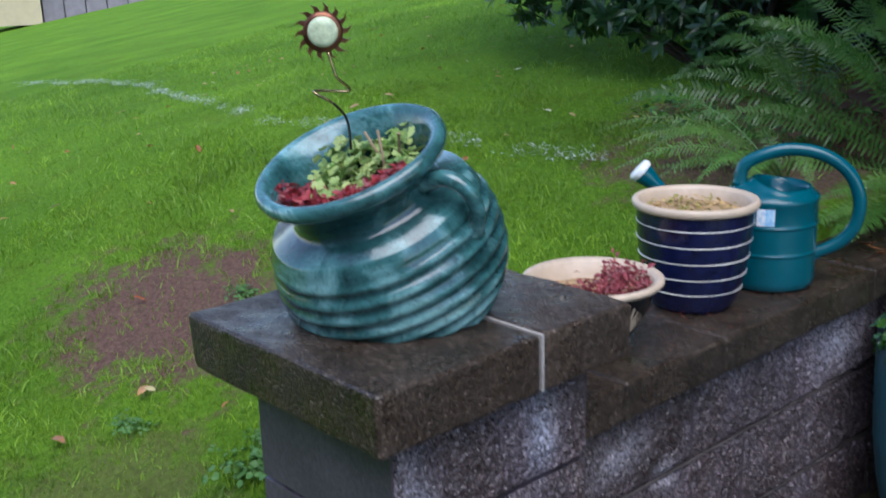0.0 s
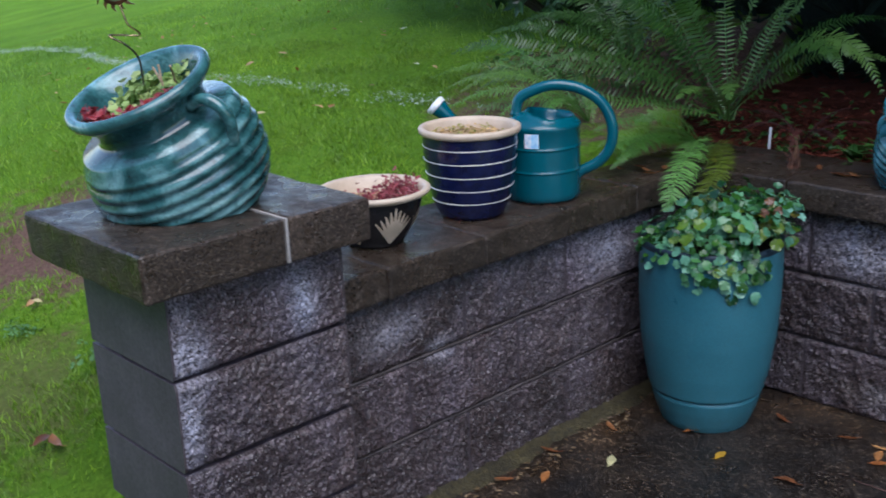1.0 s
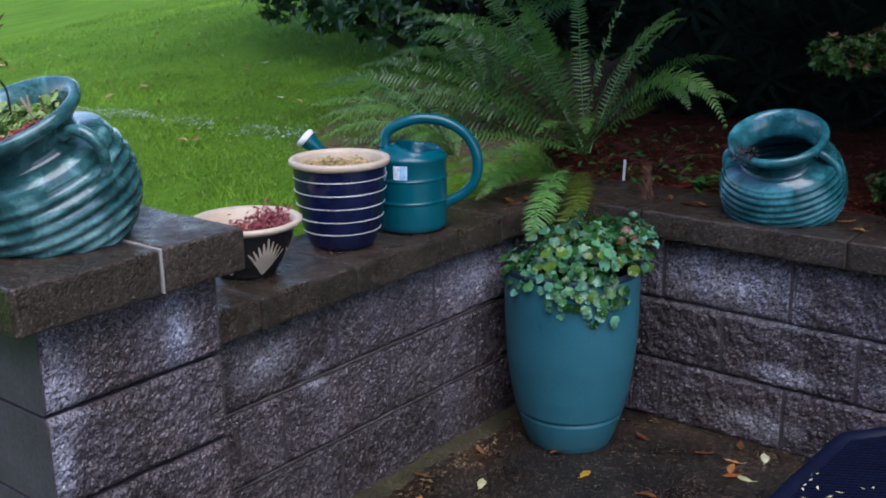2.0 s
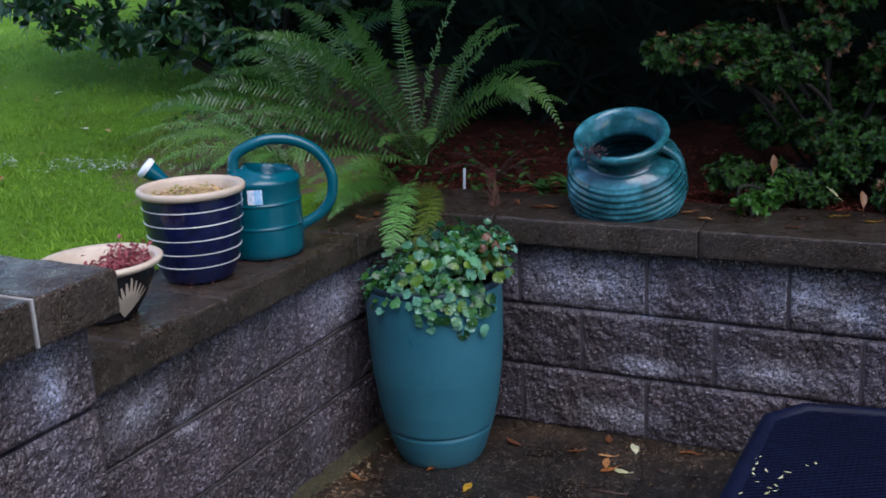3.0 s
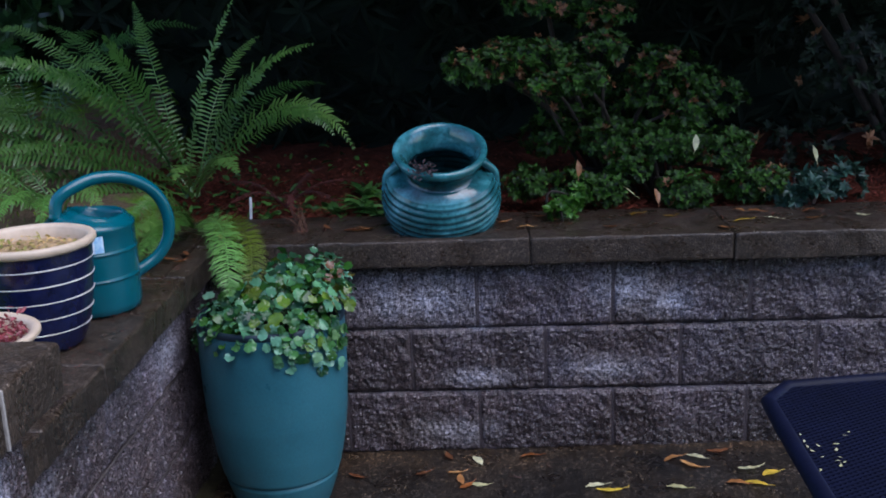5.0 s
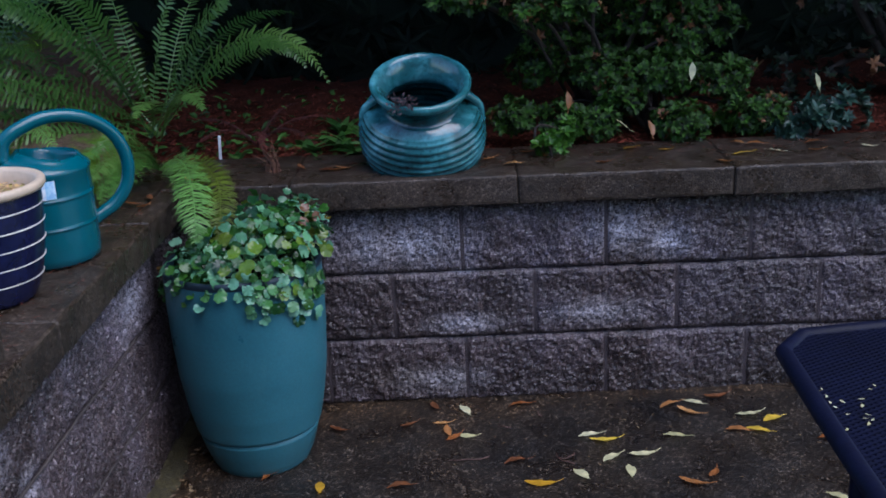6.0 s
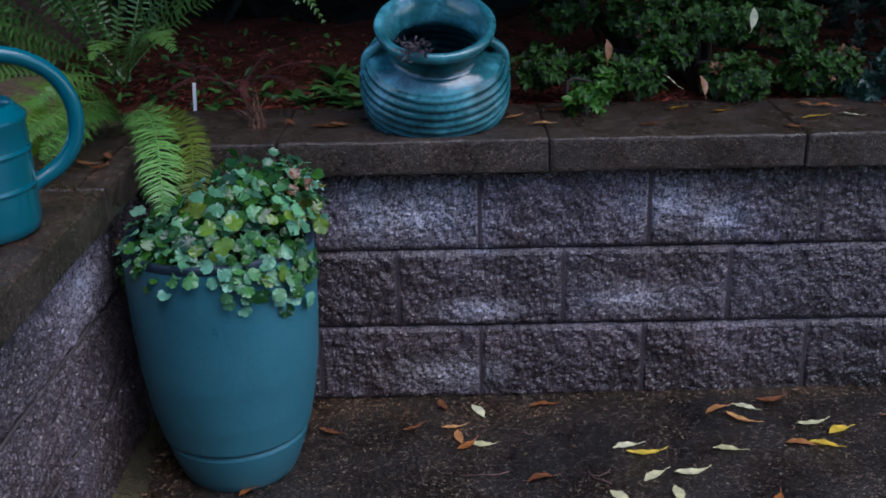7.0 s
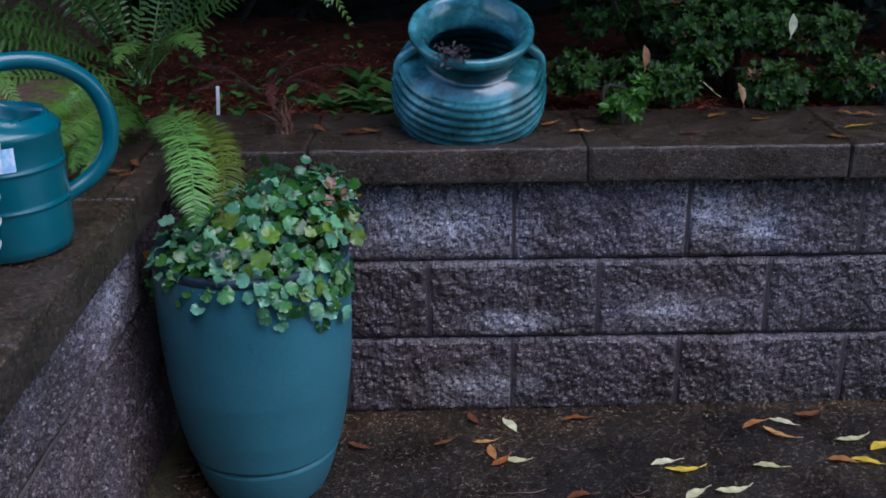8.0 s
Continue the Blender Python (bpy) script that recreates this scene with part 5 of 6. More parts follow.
shrub("azalea", (1.45, 0.66, 0.72), ((1.38, 0.55, 1.04, 0.11, 0.10, 0.06), (1.53, 0.55, 1.06, 0.09, 0.08, 0.05), (1.05, 0.52, 0.90, 0.09, 0.08, 0.06), (1.16, 0.50, 0.92, 0.09, 0.07, 0.05), (1.62, 0.60, 1.00, 0.10, 0.09, 0.06), (1.14, 0.62, 1.00, 0.13, 0.09, 0.08), (1.30, 0.64, 0.97, 0.13, 0.09, 0.08), (1.46, 0.62, 0.95, 0.12, 0.09, 0.08)), 720, 0.023, 0.0088, 14, 16, AZALEA, "shaded azalea behind the low mound", 0.03)
GREYLEAF = leaf_mat("grey_green_leaves", (0.010, 0.035, 0.022), (0.045, 0.105, 0.08), 0.35)
shrub("grey_leaved_shrub", (1.85, 0.36, 0.70), ((1.82, 0.30, 0.735, 0.08, 0.07, 0.055), (1.97, 0.36, 0.74, 0.085, 0.07, 0.06)), 70, 0.036, 0.013, 9, 17, GREYLEAF, "small shrub with grey-green pointed leaves at the cap's edge", 0.02)
# last three lumps are unseen, added to shade the azaleas below
shrub("azalea", (2.35, 0.75, 0.76), ((2.10, 0.55, 1.20, 0.35, 0.25, 0.22), (2.55, 0.60, 1.10, 0.40, 0.30, 0.35), (2.40, 0.75, 1.50, 0.45, 0.30, 0.2), (2.9, 0.5, 0.9, 0.4, 0.25, 0.2), (2.00, 0.58, 0.84, 0.22, 0.12, 0.12), (2.35, 0.50, 0.84, 0.22, 0.14, 0.12), (1.75, 0.35, 1.62, 0.40, 0.30, 0.14), (2.2, 0.30, 1.55, 0.40, 0.30, 0.16), (1.45, 0.5, 1.72, 0.35, 0.3, 0.12)), 1900, 0.030, 0.012, 8, 7, AZALEASHADED, "dense azalea beyond the mound, shade put into its leaf colour", 0.03)
# last five lumps: an unseen upper crown, added to shade the lawn
shrub("rhododendron", (-1.35, 1.25, 0.85), ((-2.26, 0.95, 1.27, 0.18, 0.16, 0.13), (-1.88, 0.9, 1.2, 0.15, 0.14, 0.11), (-1.59, 0.9, 1.19, 0.16, 0.14, 0.12), (-1.35, 0.95, 1.12, 0.13, 0.12, 0.1), (-1.18, 1.0, 1.05, 0.12, 0.1, 0.09), (-1.56, 1.0, 1.3, 0.19, 0.17, 0.14), (-2.66, 1.1, 1.38, 0.19, 0.17, 0.14), (-1.85, 1.25, 1.75, 0.5, 0.4, 0.35), (-1.0, 1.2, 1.95, 0.6, 0.35, 0.3), (-1.35, 1.3, 1.5, 0.5, 0.35, 0.35), (-1.9, 1.2, 2.7, 0.8, 0.6, 0.45), (-1.3, 1.2, 2.9, 0.8, 0.6, 0.5), (-2.5, 0.9, 3.1, 0.9, 0.7, 0.45), (-1.8, 0.4, 3.2, 0.9, 0.6, 0.4), (-2.9, 1.6, 2.9, 0.8, 0.7, 0.5)), 4000, 0.080, 0.030, 8, 9, RHODO, "rhododendron with broad leathery leaves above the lawn's edge", 0.015)

shrub("azalea_seedling", (1.065, 0.16, 0.69), ((1.065, 0.16, 0.715, 0.042, 0.035, 0.026), (1.11, 0.24, 0.75, 0.05, 0.04, 0.03)), 60, 0.026, 0.010, 12, 12, SHOOT, "bright green azalea shoots at the cap's edge")

# the dark hedge that closes the bed
def hedge_out(x, z):
    """How far the hedge's added, unseen crown leans out to shade the bed."""
    return min(1.9, 2.2 * max(0.0, z - 0.8)) * min(1.0, max(0.0, (x + 1.2) / 0.7))


hedge = thing("conifer_hedge", pose(1.3, 2.2, 0.75), "tall near-black conifer hedge with an unseen crown added for shade", "hedge")
rr = random.Random(31)
core = bmesh.new()
hx = np.arange(-2.6, 4.41, 0.2)
hz = np.arange(0.0, 7.2, 0.2)
rows = [[core.verts.new((x - 1.3 + 0.1, (1.55 if x > -0.9 else 1.55 + 0.5 * (-0.9 - x)) - 2.2 + 0.18 * noise.noise((x * 1.3, z * 1.3, 2)) + 0.03 * z - hedge_out(x, z), z - 0.1)) for x in hx] for z in hz]
for a, b in zip(rows, rows[1:]):
    for i in range(len(a) - 1):
        core.faces.new((a[i], a[i + 1], b[i + 1], b[i]))
back = [[core.verts.new((q_.co.x, 1.2, q_.co.z)) for q_ in row] for row in (rows[0], rows[-1])]
for i in range(len(back[0]) - 1):
    core.faces.new((rows[-1][i], rows[-1][i + 1], back[1][i + 1], back[1][i]))
    core.faces.new((back[0][i + 1], back[0][i], back[1][i], back[1][i + 1]))
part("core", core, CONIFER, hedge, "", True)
sprays = Heap()
spray = whorl(rr, 0.17, 0.03, 7, 0.7)
for k in range(5600):
    i, j = rr.randrange(len(hx)), rr.randrange(len(hz))
    x, z = hx[i] + rr.uniform(-0.12, 0.12), hz[j] + rr.uniform(-0.12, 0.12)
    y = (1.55 if x > -0.9 else 1.55 + 0.5 * (-0.9 - x)) - 2.2 + 0.18 * noise.noise((x * 1.3, z * 1.3, 2)) + 0.03 * z - hedge_out(x, z) - rr.uniform(0.0, 0.14)
    ax = Vector((rr.gauss(0, 0.4), -0.7, rr.gauss(-0.6, 0.4))).normalized()
    sprays.add(*spray, Matrix.Translation((x - 1.2, y, z - 0.1)) @ ax.to_track_quat("Z", "Y").to_matrix().to_4x4() @ Matrix.Scale(rr.uniform(0.6, 1.2), 4))
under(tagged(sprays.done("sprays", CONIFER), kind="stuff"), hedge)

# ---- litter on bed, caps and patio ----
chips = Heap()
rr = random.Random(14)
for k in range(9500):
    x, y = rr.uniform(-0.3, 2.6), 0.29 + abs(rr.gauss(0, 0.34))
    ln, w = rr.uniform(0.006, 0.028), rr.uniform(0.003, 0.008)
    v, f = leaf_blade(ln, w, 0.5, 0.1, 2)
    chips.add(v, f, turned((x, y, bed_height(x, y) + rr.uniform(0.003, 0.014)), rr.gauss(0, 0.3), rr.gauss(0, 0.4), rr.uniform(0, 6.3)))
tagged(chips.done("bark_mulch", CHIP), "loose reddish bark chips on the planting bed", "mulch", kind="stuff")

YELLOW = leaf_mat("yellow_leaf", (0.52, 0.28, 0.02), (0.78, 0.56, 0.07), 0.3, island=False, patch=30)
PALE = leaf_mat("pale_leaf", (0.56, 0.53, 0.28), (0.80, 0.76, 0.50), 0.32, island=False, patch=30)
ORANGE = leaf_mat("orange_leaf", (0.30, 0.10, 0.028), (0.60, 0.31, 0.12), 0.35, island=False, patch=30)
BROWN = leaf_mat("brown_leaf", (0.15, 0.052, 0.022), (0.36, 0.16, 0.065), 0.4, island=False, patch=30)


def fallen_mesh(length, width, fold, curl, mat, bend):
    """A curled leaf, broadest past its middle, with a wavy edge and a bent stalk; it lies along y."""
    v, f, n = [], [], 10
    spine = lambda q: Vector((bend * length * (q - 0.5) ** 2, length * (q - 0.5), curl * length * (q - 0.45) ** 2 * 2))
    for i in range(n + 1):
        q = i / n
        w = width / 2 * math.sin(math.pi * min(0.985, 0.03 + q ** 1.15)) ** 0.8
        p = spine(q)
        wave = 0.05 * width * math.sin(q * 17 + 40 * fold)
        v += [(p.x - w, p.y, p.z + fold * w + wave * 0.6), (p.x, p.y, p.z), (p.x + w, p.y, p.z + fold * 0.5 * w - wave)]
    for i in range(n):
        a, b = 3 * i, 3 * i + 3
        f += [(a, a + 1, b + 1, b), (a + 1, a + 2, b + 2, b + 1)]
    for i in range(5):
        q, o = i / 4, len(v)
        p = spine(0.02) + Vector((bend * length * 0.35 * q * q, -0.26 * length * q, 0.004 * q + 0.0006))
        v += [(p.x - 0.0011, p.y, p.z), (p.x, p.y, p.z + 0.0014), (p.x + 0.0011, p.y, p.z)]
        if i:
            f += [(o - 3, o - 2, o + 1, o), (o - 2, o - 1, o + 2, o + 1)]
    low = min(p[2] for p in v)
    me = bpy.data.meshes.new("fallen_leaf")
    me.from_pydata([(x, y, z - low + 0.001) for x, y, z in v], [], f)
    me.materials.append(mat)
    me.polygons.foreach_set("use_smooth", [True] * len(me.polygons))
    return me


KINDS = {"y": (YELLOW, "bright yellow willow-shaped leaf fallen on the patio"), "p": (PALE, "pale cream-green leaf fallen on the patio"), "o": (ORANGE, "orange curled leaf fallen on the patio"), "b": (BROWN, "brown curled leaf fallen on the patio")}
CURLED = {"y": (0.30, 0.08), "p": (0.22, 0.05), "o": (0.60, 0.14), "b": (0.70, 0.18)}
fallen = {(c, s): fallen_mesh((0.054, 0.066, 0.080)[s], (0.022, 0.026, 0.027)[s], CURLED[c][0] * (1.0, 0.7, 1.2)[s], CURLED[c][1] * (1.0, -0.6, 1.3)[s], KINDS[c][0], (0.22, -0.18, 0.32)[s]) for c in "ypob" for s in range(3)}


def drop_leaf(c, s, x, y, deg, z=None, where="patio"):
    ob = new("fallen_leaf", fallen[(c, s)])
    ob.matrix_basis = pose(x, y, (patio_z(x) if z is None else z) + 0.002, random.Random(x * 99).uniform(-6, 6), random.Random(y * 77).uniform(-8, 8), deg) @ Matrix.Scale(0.82 if where == "the wall cap" else 1.0, 4)
    label = KINDS[c][1] if where == "patio" else KINDS[c][1].replace("the patio", where)
    return tagged(ob, label, "leaf", "fallen leaves")


GROUND_LEAVES = (("b", 0, 0.702, -0.058, 20), ("p", 1, 0.793, -0.087, 25), ("o", 1, 0.95, -0.071, 95), ("b", 0, 0.632, -0.167, 120), ("o", 0, 0.726, -0.167, 100), ("o", 0, 0.742, -0.212, 10), ("o", 0, 0.761, -0.252, 130),
                 ("p", 0, 0.795, -0.244, 80), ("p", 1, 1.129, -0.268, 110), ("y", 2, 1.167, -0.304, 95), ("p", 2, 1.255, -0.387, 105), ("p", 1, 1.359, -0.293, 88), ("o", 1, 1.375, -0.116, 112), ("p", 1, 1.447, -0.105, 50),
                 ("o", 2, 1.416, -0.166, 45), ("b", 2, 1.515, -0.085, 110), ("p", 2, 1.582, -0.193, 105), ("o", 1, 1.528, -0.281, 70), ("y", 1, 1.583, -0.284, 70), ("y", 1, 1.635, -0.224, 120))
MORE_LEAVES = (("p", 1, 1.172, -0.395, 130), ("y", 2, 0.979, -0.513, 85), ("b", 1, 0.622, -0.493, 95), ("y", 1, 0.418, -0.481, 10), ("o", 1, 0.28, -0.409, 130), ("p", 1, 1.088, -0.472, 30), ("b", 1, 0.922, -0.395, 110),
               ("o", 2, 1.354, -0.542, 55), ("p", 1, 1.214, -0.467, 0), ("o", 0, 1.417, -0.502, 150), ("p", 1, 1.685, -0.629, 40), ("o", 1, 1.755, -0.349, 75), ("y", 2, 1.864, -0.298, 120), ("p", 1, 2.19, -0.674, 20), ("b", 1, 1.786, -0.179, 60), ("p", 1, 0.209, -0.703, 30), ("b", 0, 0.04, -0.772, 110), ("b", 0, 0.078, -0.541, 60), ("b", 0, 0.428, -0.172, 70), ("o", 0, 0.13, -0.894, 20), ("b", 0, 0.057, -0.98, 140))
for row in GROUND_LEAVES + MORE_LEAVES:
    drop_leaf(*row)
CAPTOP = 3 * H + CAP_H + 0.0015
for row in (("y", 1, 1.303, 0.197, 130), ("y", 0, 1.4, 0.158, 110), ("y", 1, 1.604, 0.08, 95), ("o", 0, 1.529, -0.005, 40), ("p", 1, 1.697, 0.097, 60), ("o", 1, 1.666, 0.186, 80), ("o", 1, 1.621, 0.206, 30), ("o", 1, 0.954, 0.062, 70),
            ("o", 0, 1.004, 0.197, 100), ("b", 0, 1.043, 0.157, 20), ("o", 0, 0.447, 0.078, 95), ("b", 0, 0.465, 0.095, 60), ("b", 0, 0.422, 0.082, 120), ("b", 0, 1.205, 0.035, 90), ("b", 0, 0.892, 0.132, 120), ("b", 0, 1.81, 0.078, 88), ("b", 1, 1.831, 0.175, 100), ("p", 0, 1.962, 0.107, 30), ("b", 0, 0.345, 0.123, 30), ("o", 0, 0.039, 0.031, 40), ("b", 0, -0.056, -0.201, 70), ("b", 0, -0.022, -0.148, 20), ("b", 0, -0.094, -0.175, 120), ("o", 0, -0.017, -0.228, 150), ("b", 0, -0.13, -0.237, 60)):
    drop_leaf(*row, CAPTOP, "the wall cap")
for row in (("o", 1, -1.31, -1.64, 40), ("o", 1, -1.37, -1.86, 100), ("b", 2, -0.56, -1.93, 80), ("b", 1, -0.61, -1.94, 30), ("y", 1, -1.26, 0.37, 80), ("p", 1, -2.32, 0.85, 20), ("p", 1, -1.67, 0.33, 70), ("o", 1, -1.54, -0.32, 95), ("o", 0, -1.48, -0.30, 30)):
    drop_leaf(*row, lawn_height(row[2], row[3]) + 0.022, "the lawn")
# leaves caught upright in the azalea
for c, x, y, z, rx, rz in (("b", 1.125, 0.19, 0.845, 80, 10), ("p", 1.50, 0.28, 0.90, 75, -20), ("p", 1.287, 0.22, 0.76, 40, 80), ("b", 1.37, 0.22, 0.745, 60, 20), ("p", 1.90, 0.38, 0.835, 70, 30)):
    ob = new("caught_leaf", fallen[(c, 1)])
    ob.matrix_basis = pose(x, y, z, rx, 0, rz) @ Matrix.Scale(0.78, 4)
    tagged(ob, "dry pale leaf caught among the azalea twigs", "leaf", "fallen leaves")

needles = Heap()
for k in range(2000):
    side_wall = rr.random() < 0.3
    x, y = (rr.uniform(-0.28, 0.02), rr.uniform(-1.2, 0.25)) if side_wall else (rr.uniform(0.0, 2.3), 0.02 + abs(rr.gauss(0.2, 0.09)))
    v, f = leaf_blade(rr.uniform(0.008, 0.035), rr.uniform(0.0012, 0.004), 0.3, 0.1, 1)
    needles.add(v, f, turned((x, min(y, 0.29), CAPTOP + rr.uniform(0.001, 0.006)), rr.gauss(0, 0.15), 0, rr.uniform(0, 6.3)))
# low green growth under the ferns
cover = Heap()
for k in range(1500):
    x, y = rr.uniform(-1.3, 0.55), 0.32 + abs(rr.gauss(0, 0.32))
    if rr.random() < (0.35 if x < -0.25 else 0.62):
        continue
    v, f = leaf_blade(rr.uniform(0.02, 0.05), rr.uniform(0.010, 0.022), 0.3, 0.4, 3)
    z = bed_height(x, y) if x > -0.45 else max(lawn_height(x, y), bed_height(x, y) + 0.22 * (-0.45 - x))
    cover.add(v, f, turned((x, y, z + rr.uniform(0.005, 0.05)), rr.uniform(-0.2, 0.9), rr.gauss(0, 0.4), rr.uniform(0, 6.3)))
tagged(cover.done("ground_cover", leaf_mat("ground_cover", (0.008, 0.03, 0.008), (0.11, 0.27, 0.05), 0.4)), "low dark green growth in the bed under the ferns", "plant", kind="stuff")
tagged(needles.done("needle_litter", CHIP), "brown needles and bark bits scattered on the wall caps", "litter", kind="stuff")
bits = Heap()
for k in range(420):
    x, y = rr.uniform(0.05, 2.4), -0.02 - abs(rr.gauss(0, 0.28))
    v, f = leaf_blade(rr.uniform(0.004, 0.016), rr.uniform(0.002, 0.006), 0.3, 0.1, 2)
    bits.add(v, f, turned((x, y, patio_z(x) + 0.002), rr.gauss(0, 0.2), 0, rr.uniform(0, 6.3)))
for k in range(170):
    x, y = 0.03 + abs(rr.gauss(0, 0.05)), rr.uniform(-1.3, -0.04)
    v, f = leaf_blade(rr.uniform(0.006, 0.026), rr.uniform(0.003, 0.010), 0.4, 0.2, 3)
    bits.add(v, f, turned((x, y, patio_z(x) + 0.004 + 0.02 * max(0.0, 1 - (x + 0.035) / 0.07)), rr.gauss(0, 0.3), rr.gauss(0, 0.3), rr.uniform(0, 6.3)))
tagged(bits.done("leaf_bits", leaf_mat("leaf_bits", (0.07, 0.035, 0.02), (0.28, 0.20, 0.11), 0.6)), "small leaf fragments scattered on the patio", "litter", kind="stuff")

# thin dry twigs on the patio
TWIG = plain("dark_twig", (0.09, 0.045, 0.035), 0.6)
for x, y, deg, bend, ln in ((1.045, -0.40, 40, 0.6, 0.07), (1.065, -0.385, 120, 1.0, 0.05), (0.80, -0.375, 95, 0.25, 0.11), (0.90, -0.20, 70, 0.3, 0.04), (1.00, -0.13, 10, 0.5, 0.035)):
    path = smooth_path([(bend * ln * (q - 0.5) ** 2, ln * (q - 0.5), 0.003 + 0.002 * math.sin(9 * q + ln * 80)) for q in (0, 0.25, 0.5, 0.75, 1)], 3)
    tw = mesh_ob("twig", tube(path, np.linspace(0.0020, 0.0010, len(path)).tolist(), 5), TWIG, True)
    tw.matrix_basis = pose(x, y, patio_z(x), 0, 0, deg)
    tagged(tw, "thin dark dry twig lying on the patio", "twig", "twigs on the patio")

# weeds, stump and label at the bed's edge
WEED = leaf_mat("weed_leaves", (0.03, 0.11, 0.02), (0.13, 0.29, 0.07), 0.4, island=False)
for x, y, s, seed in ((0.34, 0.33, 1.0, 1), (0.43, 0.40, 1.1, 2), (0.60, 0.50, 1.2, 4), (0.50, 0.30, 1.0, 6), (0.47, 0.37, 1.2, 7), (0.38, 0.27, 0.8, 8), (0.54, 0.42, 1.3, 9), (0.62, 0.62, 1.3, 12), (0.56, 0.33, 1.2, 15), (0.52, 0.52, 1.3, 16), (0.36, 0.35, 1.0, 19), (0.30, 0.45, 0.9, 11), (0.42, 0.55, 1.1, 17), (0.13, 0.30, 0.6, 10)):
    rr = random.Random(seed)
    weed = thing("weed", Matrix.Translation((x, y, bed_height(x, y) - 0.002)), "small green weed with strap leaves in the mulch", "plant", "weeds")
    for k in range(7):
        v, f = leaf_blade(rr.uniform(0.045, 0.10) * s, rr.uniform(0.020, 0.038) * s, 0.3, 0.45, 6)
        ob = raw_ob("leaf", v, f, WEED)
        ob.parent = weed
        ob.matrix_basis = turned((0, 0, 0), rr.uniform(0.35, 1.25), 0, rr.uniform(0, 6.3))
rr = random.Random(40)
for x, y, s, seed in ((-0.78, -1.65, 1.0, 31), (-0.70, -1.58, 0.7, 32), (-0.85, -1.55, 0.6, 33), (-1.22, -1.72, 0.6, 34), (-1.5, -1.2, 0.6, 35)):
    rr = random.Random(seed)
    patch = Heap()
    for k in range(40):
        v, f = trefoil(rr.uniform(0.02, 0.034) * s)
        patch.add(v, f, turned((rr.gauss(0, 0.045) * s, rr.gauss(0, 0.045) * s, rr.uniform(0.01, 0.055) * s), rr.gauss(0, 0.4), rr.gauss(0, 0.4), rr.uniform(0, 6.3)))
    ob = patch.done("clover_patch", WEED)
    ob.matrix_basis = Matrix.Translation((x, y, lawn_height(x, y)))
    tagged(ob, "clump of green clover growing in the lawn", "plant", "clover clumps", "stuff")
rr = random.Random(40)
stump = thing("dry_stump", pose(0.271, 0.105, CAPTOP - 0.003), "torn dry brown stalk lying at the wall cap", "stalk")
STALK = plain("dry_stalk", (0.075, 0.028, 0.015), 0.85, grain=160, vary=0.7, strength=0.8)
PALESTALK = plain("pale_dry_stalk", (0.17, 0.085, 0.045), 0.85, grain=160, vary=0.6, strength=0.8)
for k in range(30):
    a = k * 2.4
    x0, y0 = 0.022 * math.cos(a) * rr.random() ** 0.5, 0.018 * math.sin(a)
    lean, hh = rr.uniform(0.1, 1.1), rr.uniform(0.02, 0.10)
    w = rr.uniform(0.0010, 0.0036)
    jag = lambda q: rr.gauss(0, q)
    path = [(x0, y0, 0.002), (x0 - 0.008 * lean + jag(0.004), y0 * 0.8 + 0.015 * lean, hh * 0.35), (x0 * 0.8 - 0.020 * lean + jag(0.008), y0 * 0.8 + 0.032 * lean + jag(0.005), hh * 0.7), (x0 * 0.6 - 0.036 * lean + jag(0.014), y0 + 0.05 * lean + jag(0.01), hh + jag(0.008))]
    part("strip", tube(smooth_path(path, 2), [w * 1.2, w * 1.3, w, w * 1.1, w * 0.8, w * 0.7, 0.0006], 5, None, 0.35), PALESTALK if k % 4 == 0 else STALK, stump)
bm = bmesh.new()
box(bm, -0.0045, 0.0045, -0.001, 0.001, -0.02, 0.066, 0.0008, 1)
tag = mesh_ob("plant_label", bm, WHITEPLASTIC)
tag.matrix_basis = pose(0.07, 0.31, 0.695, 4, 3, 20)
tagged(tag, "narrow white plastic plant label stuck in soil", "plant label")

dried = Heap()
rr = random.Random(77)
for k in range(90):
    v, f = leaf_blade(rr.uniform(0.012, 0.02), 0.009, 0.5, 0.4, 2)
    dried.add(v, f, turned((rr.gauss(0, 0.022), rr.gauss(0, 0.015), rr.gauss(0.008, 0.016)), rr.uniform(-2, 2), rr.uniform(-2, 2), rr.uniform(0, 6.3)))
ob = dried.done("withered_sprig", plain("withered", (0.075, 0.052, 0.058), 0.8, per_island=True))
ob.matrix_basis = urn_b.matrix_basis @ lean_b @ Matrix.Translation((-0.05, -0.122, 0.278)) @ Matrix.Scale(0.75, 4)
tagged(ob, "withered grey sprig hanging over the urn's lip", "plant")

# ---- patio table ----
TABLEMETAL = plain("navy_coated_metal", (0.003, 0.0045, 0.017), 0.55, 0.0, spec=0.15, grain=60, vary=0.3)
TZ = 0.675
table = thing("patio_table", pose(1.355, -1.150, 0, 0, 0, 0), "dark navy metal mesh patio table, wet", "table")
LX, LY = 1.0, 1.15
BOW = 0.055


def table_side(u, v):
    """A place on the top's outline plan, with its long sides bowed outwards."""
    return (u * LX - 0.012 * math.sin(math.pi * v) * (1 - 2 * u), -v * LY + BOW * math.sin(math.pi * u) * (1 - 2 * v))


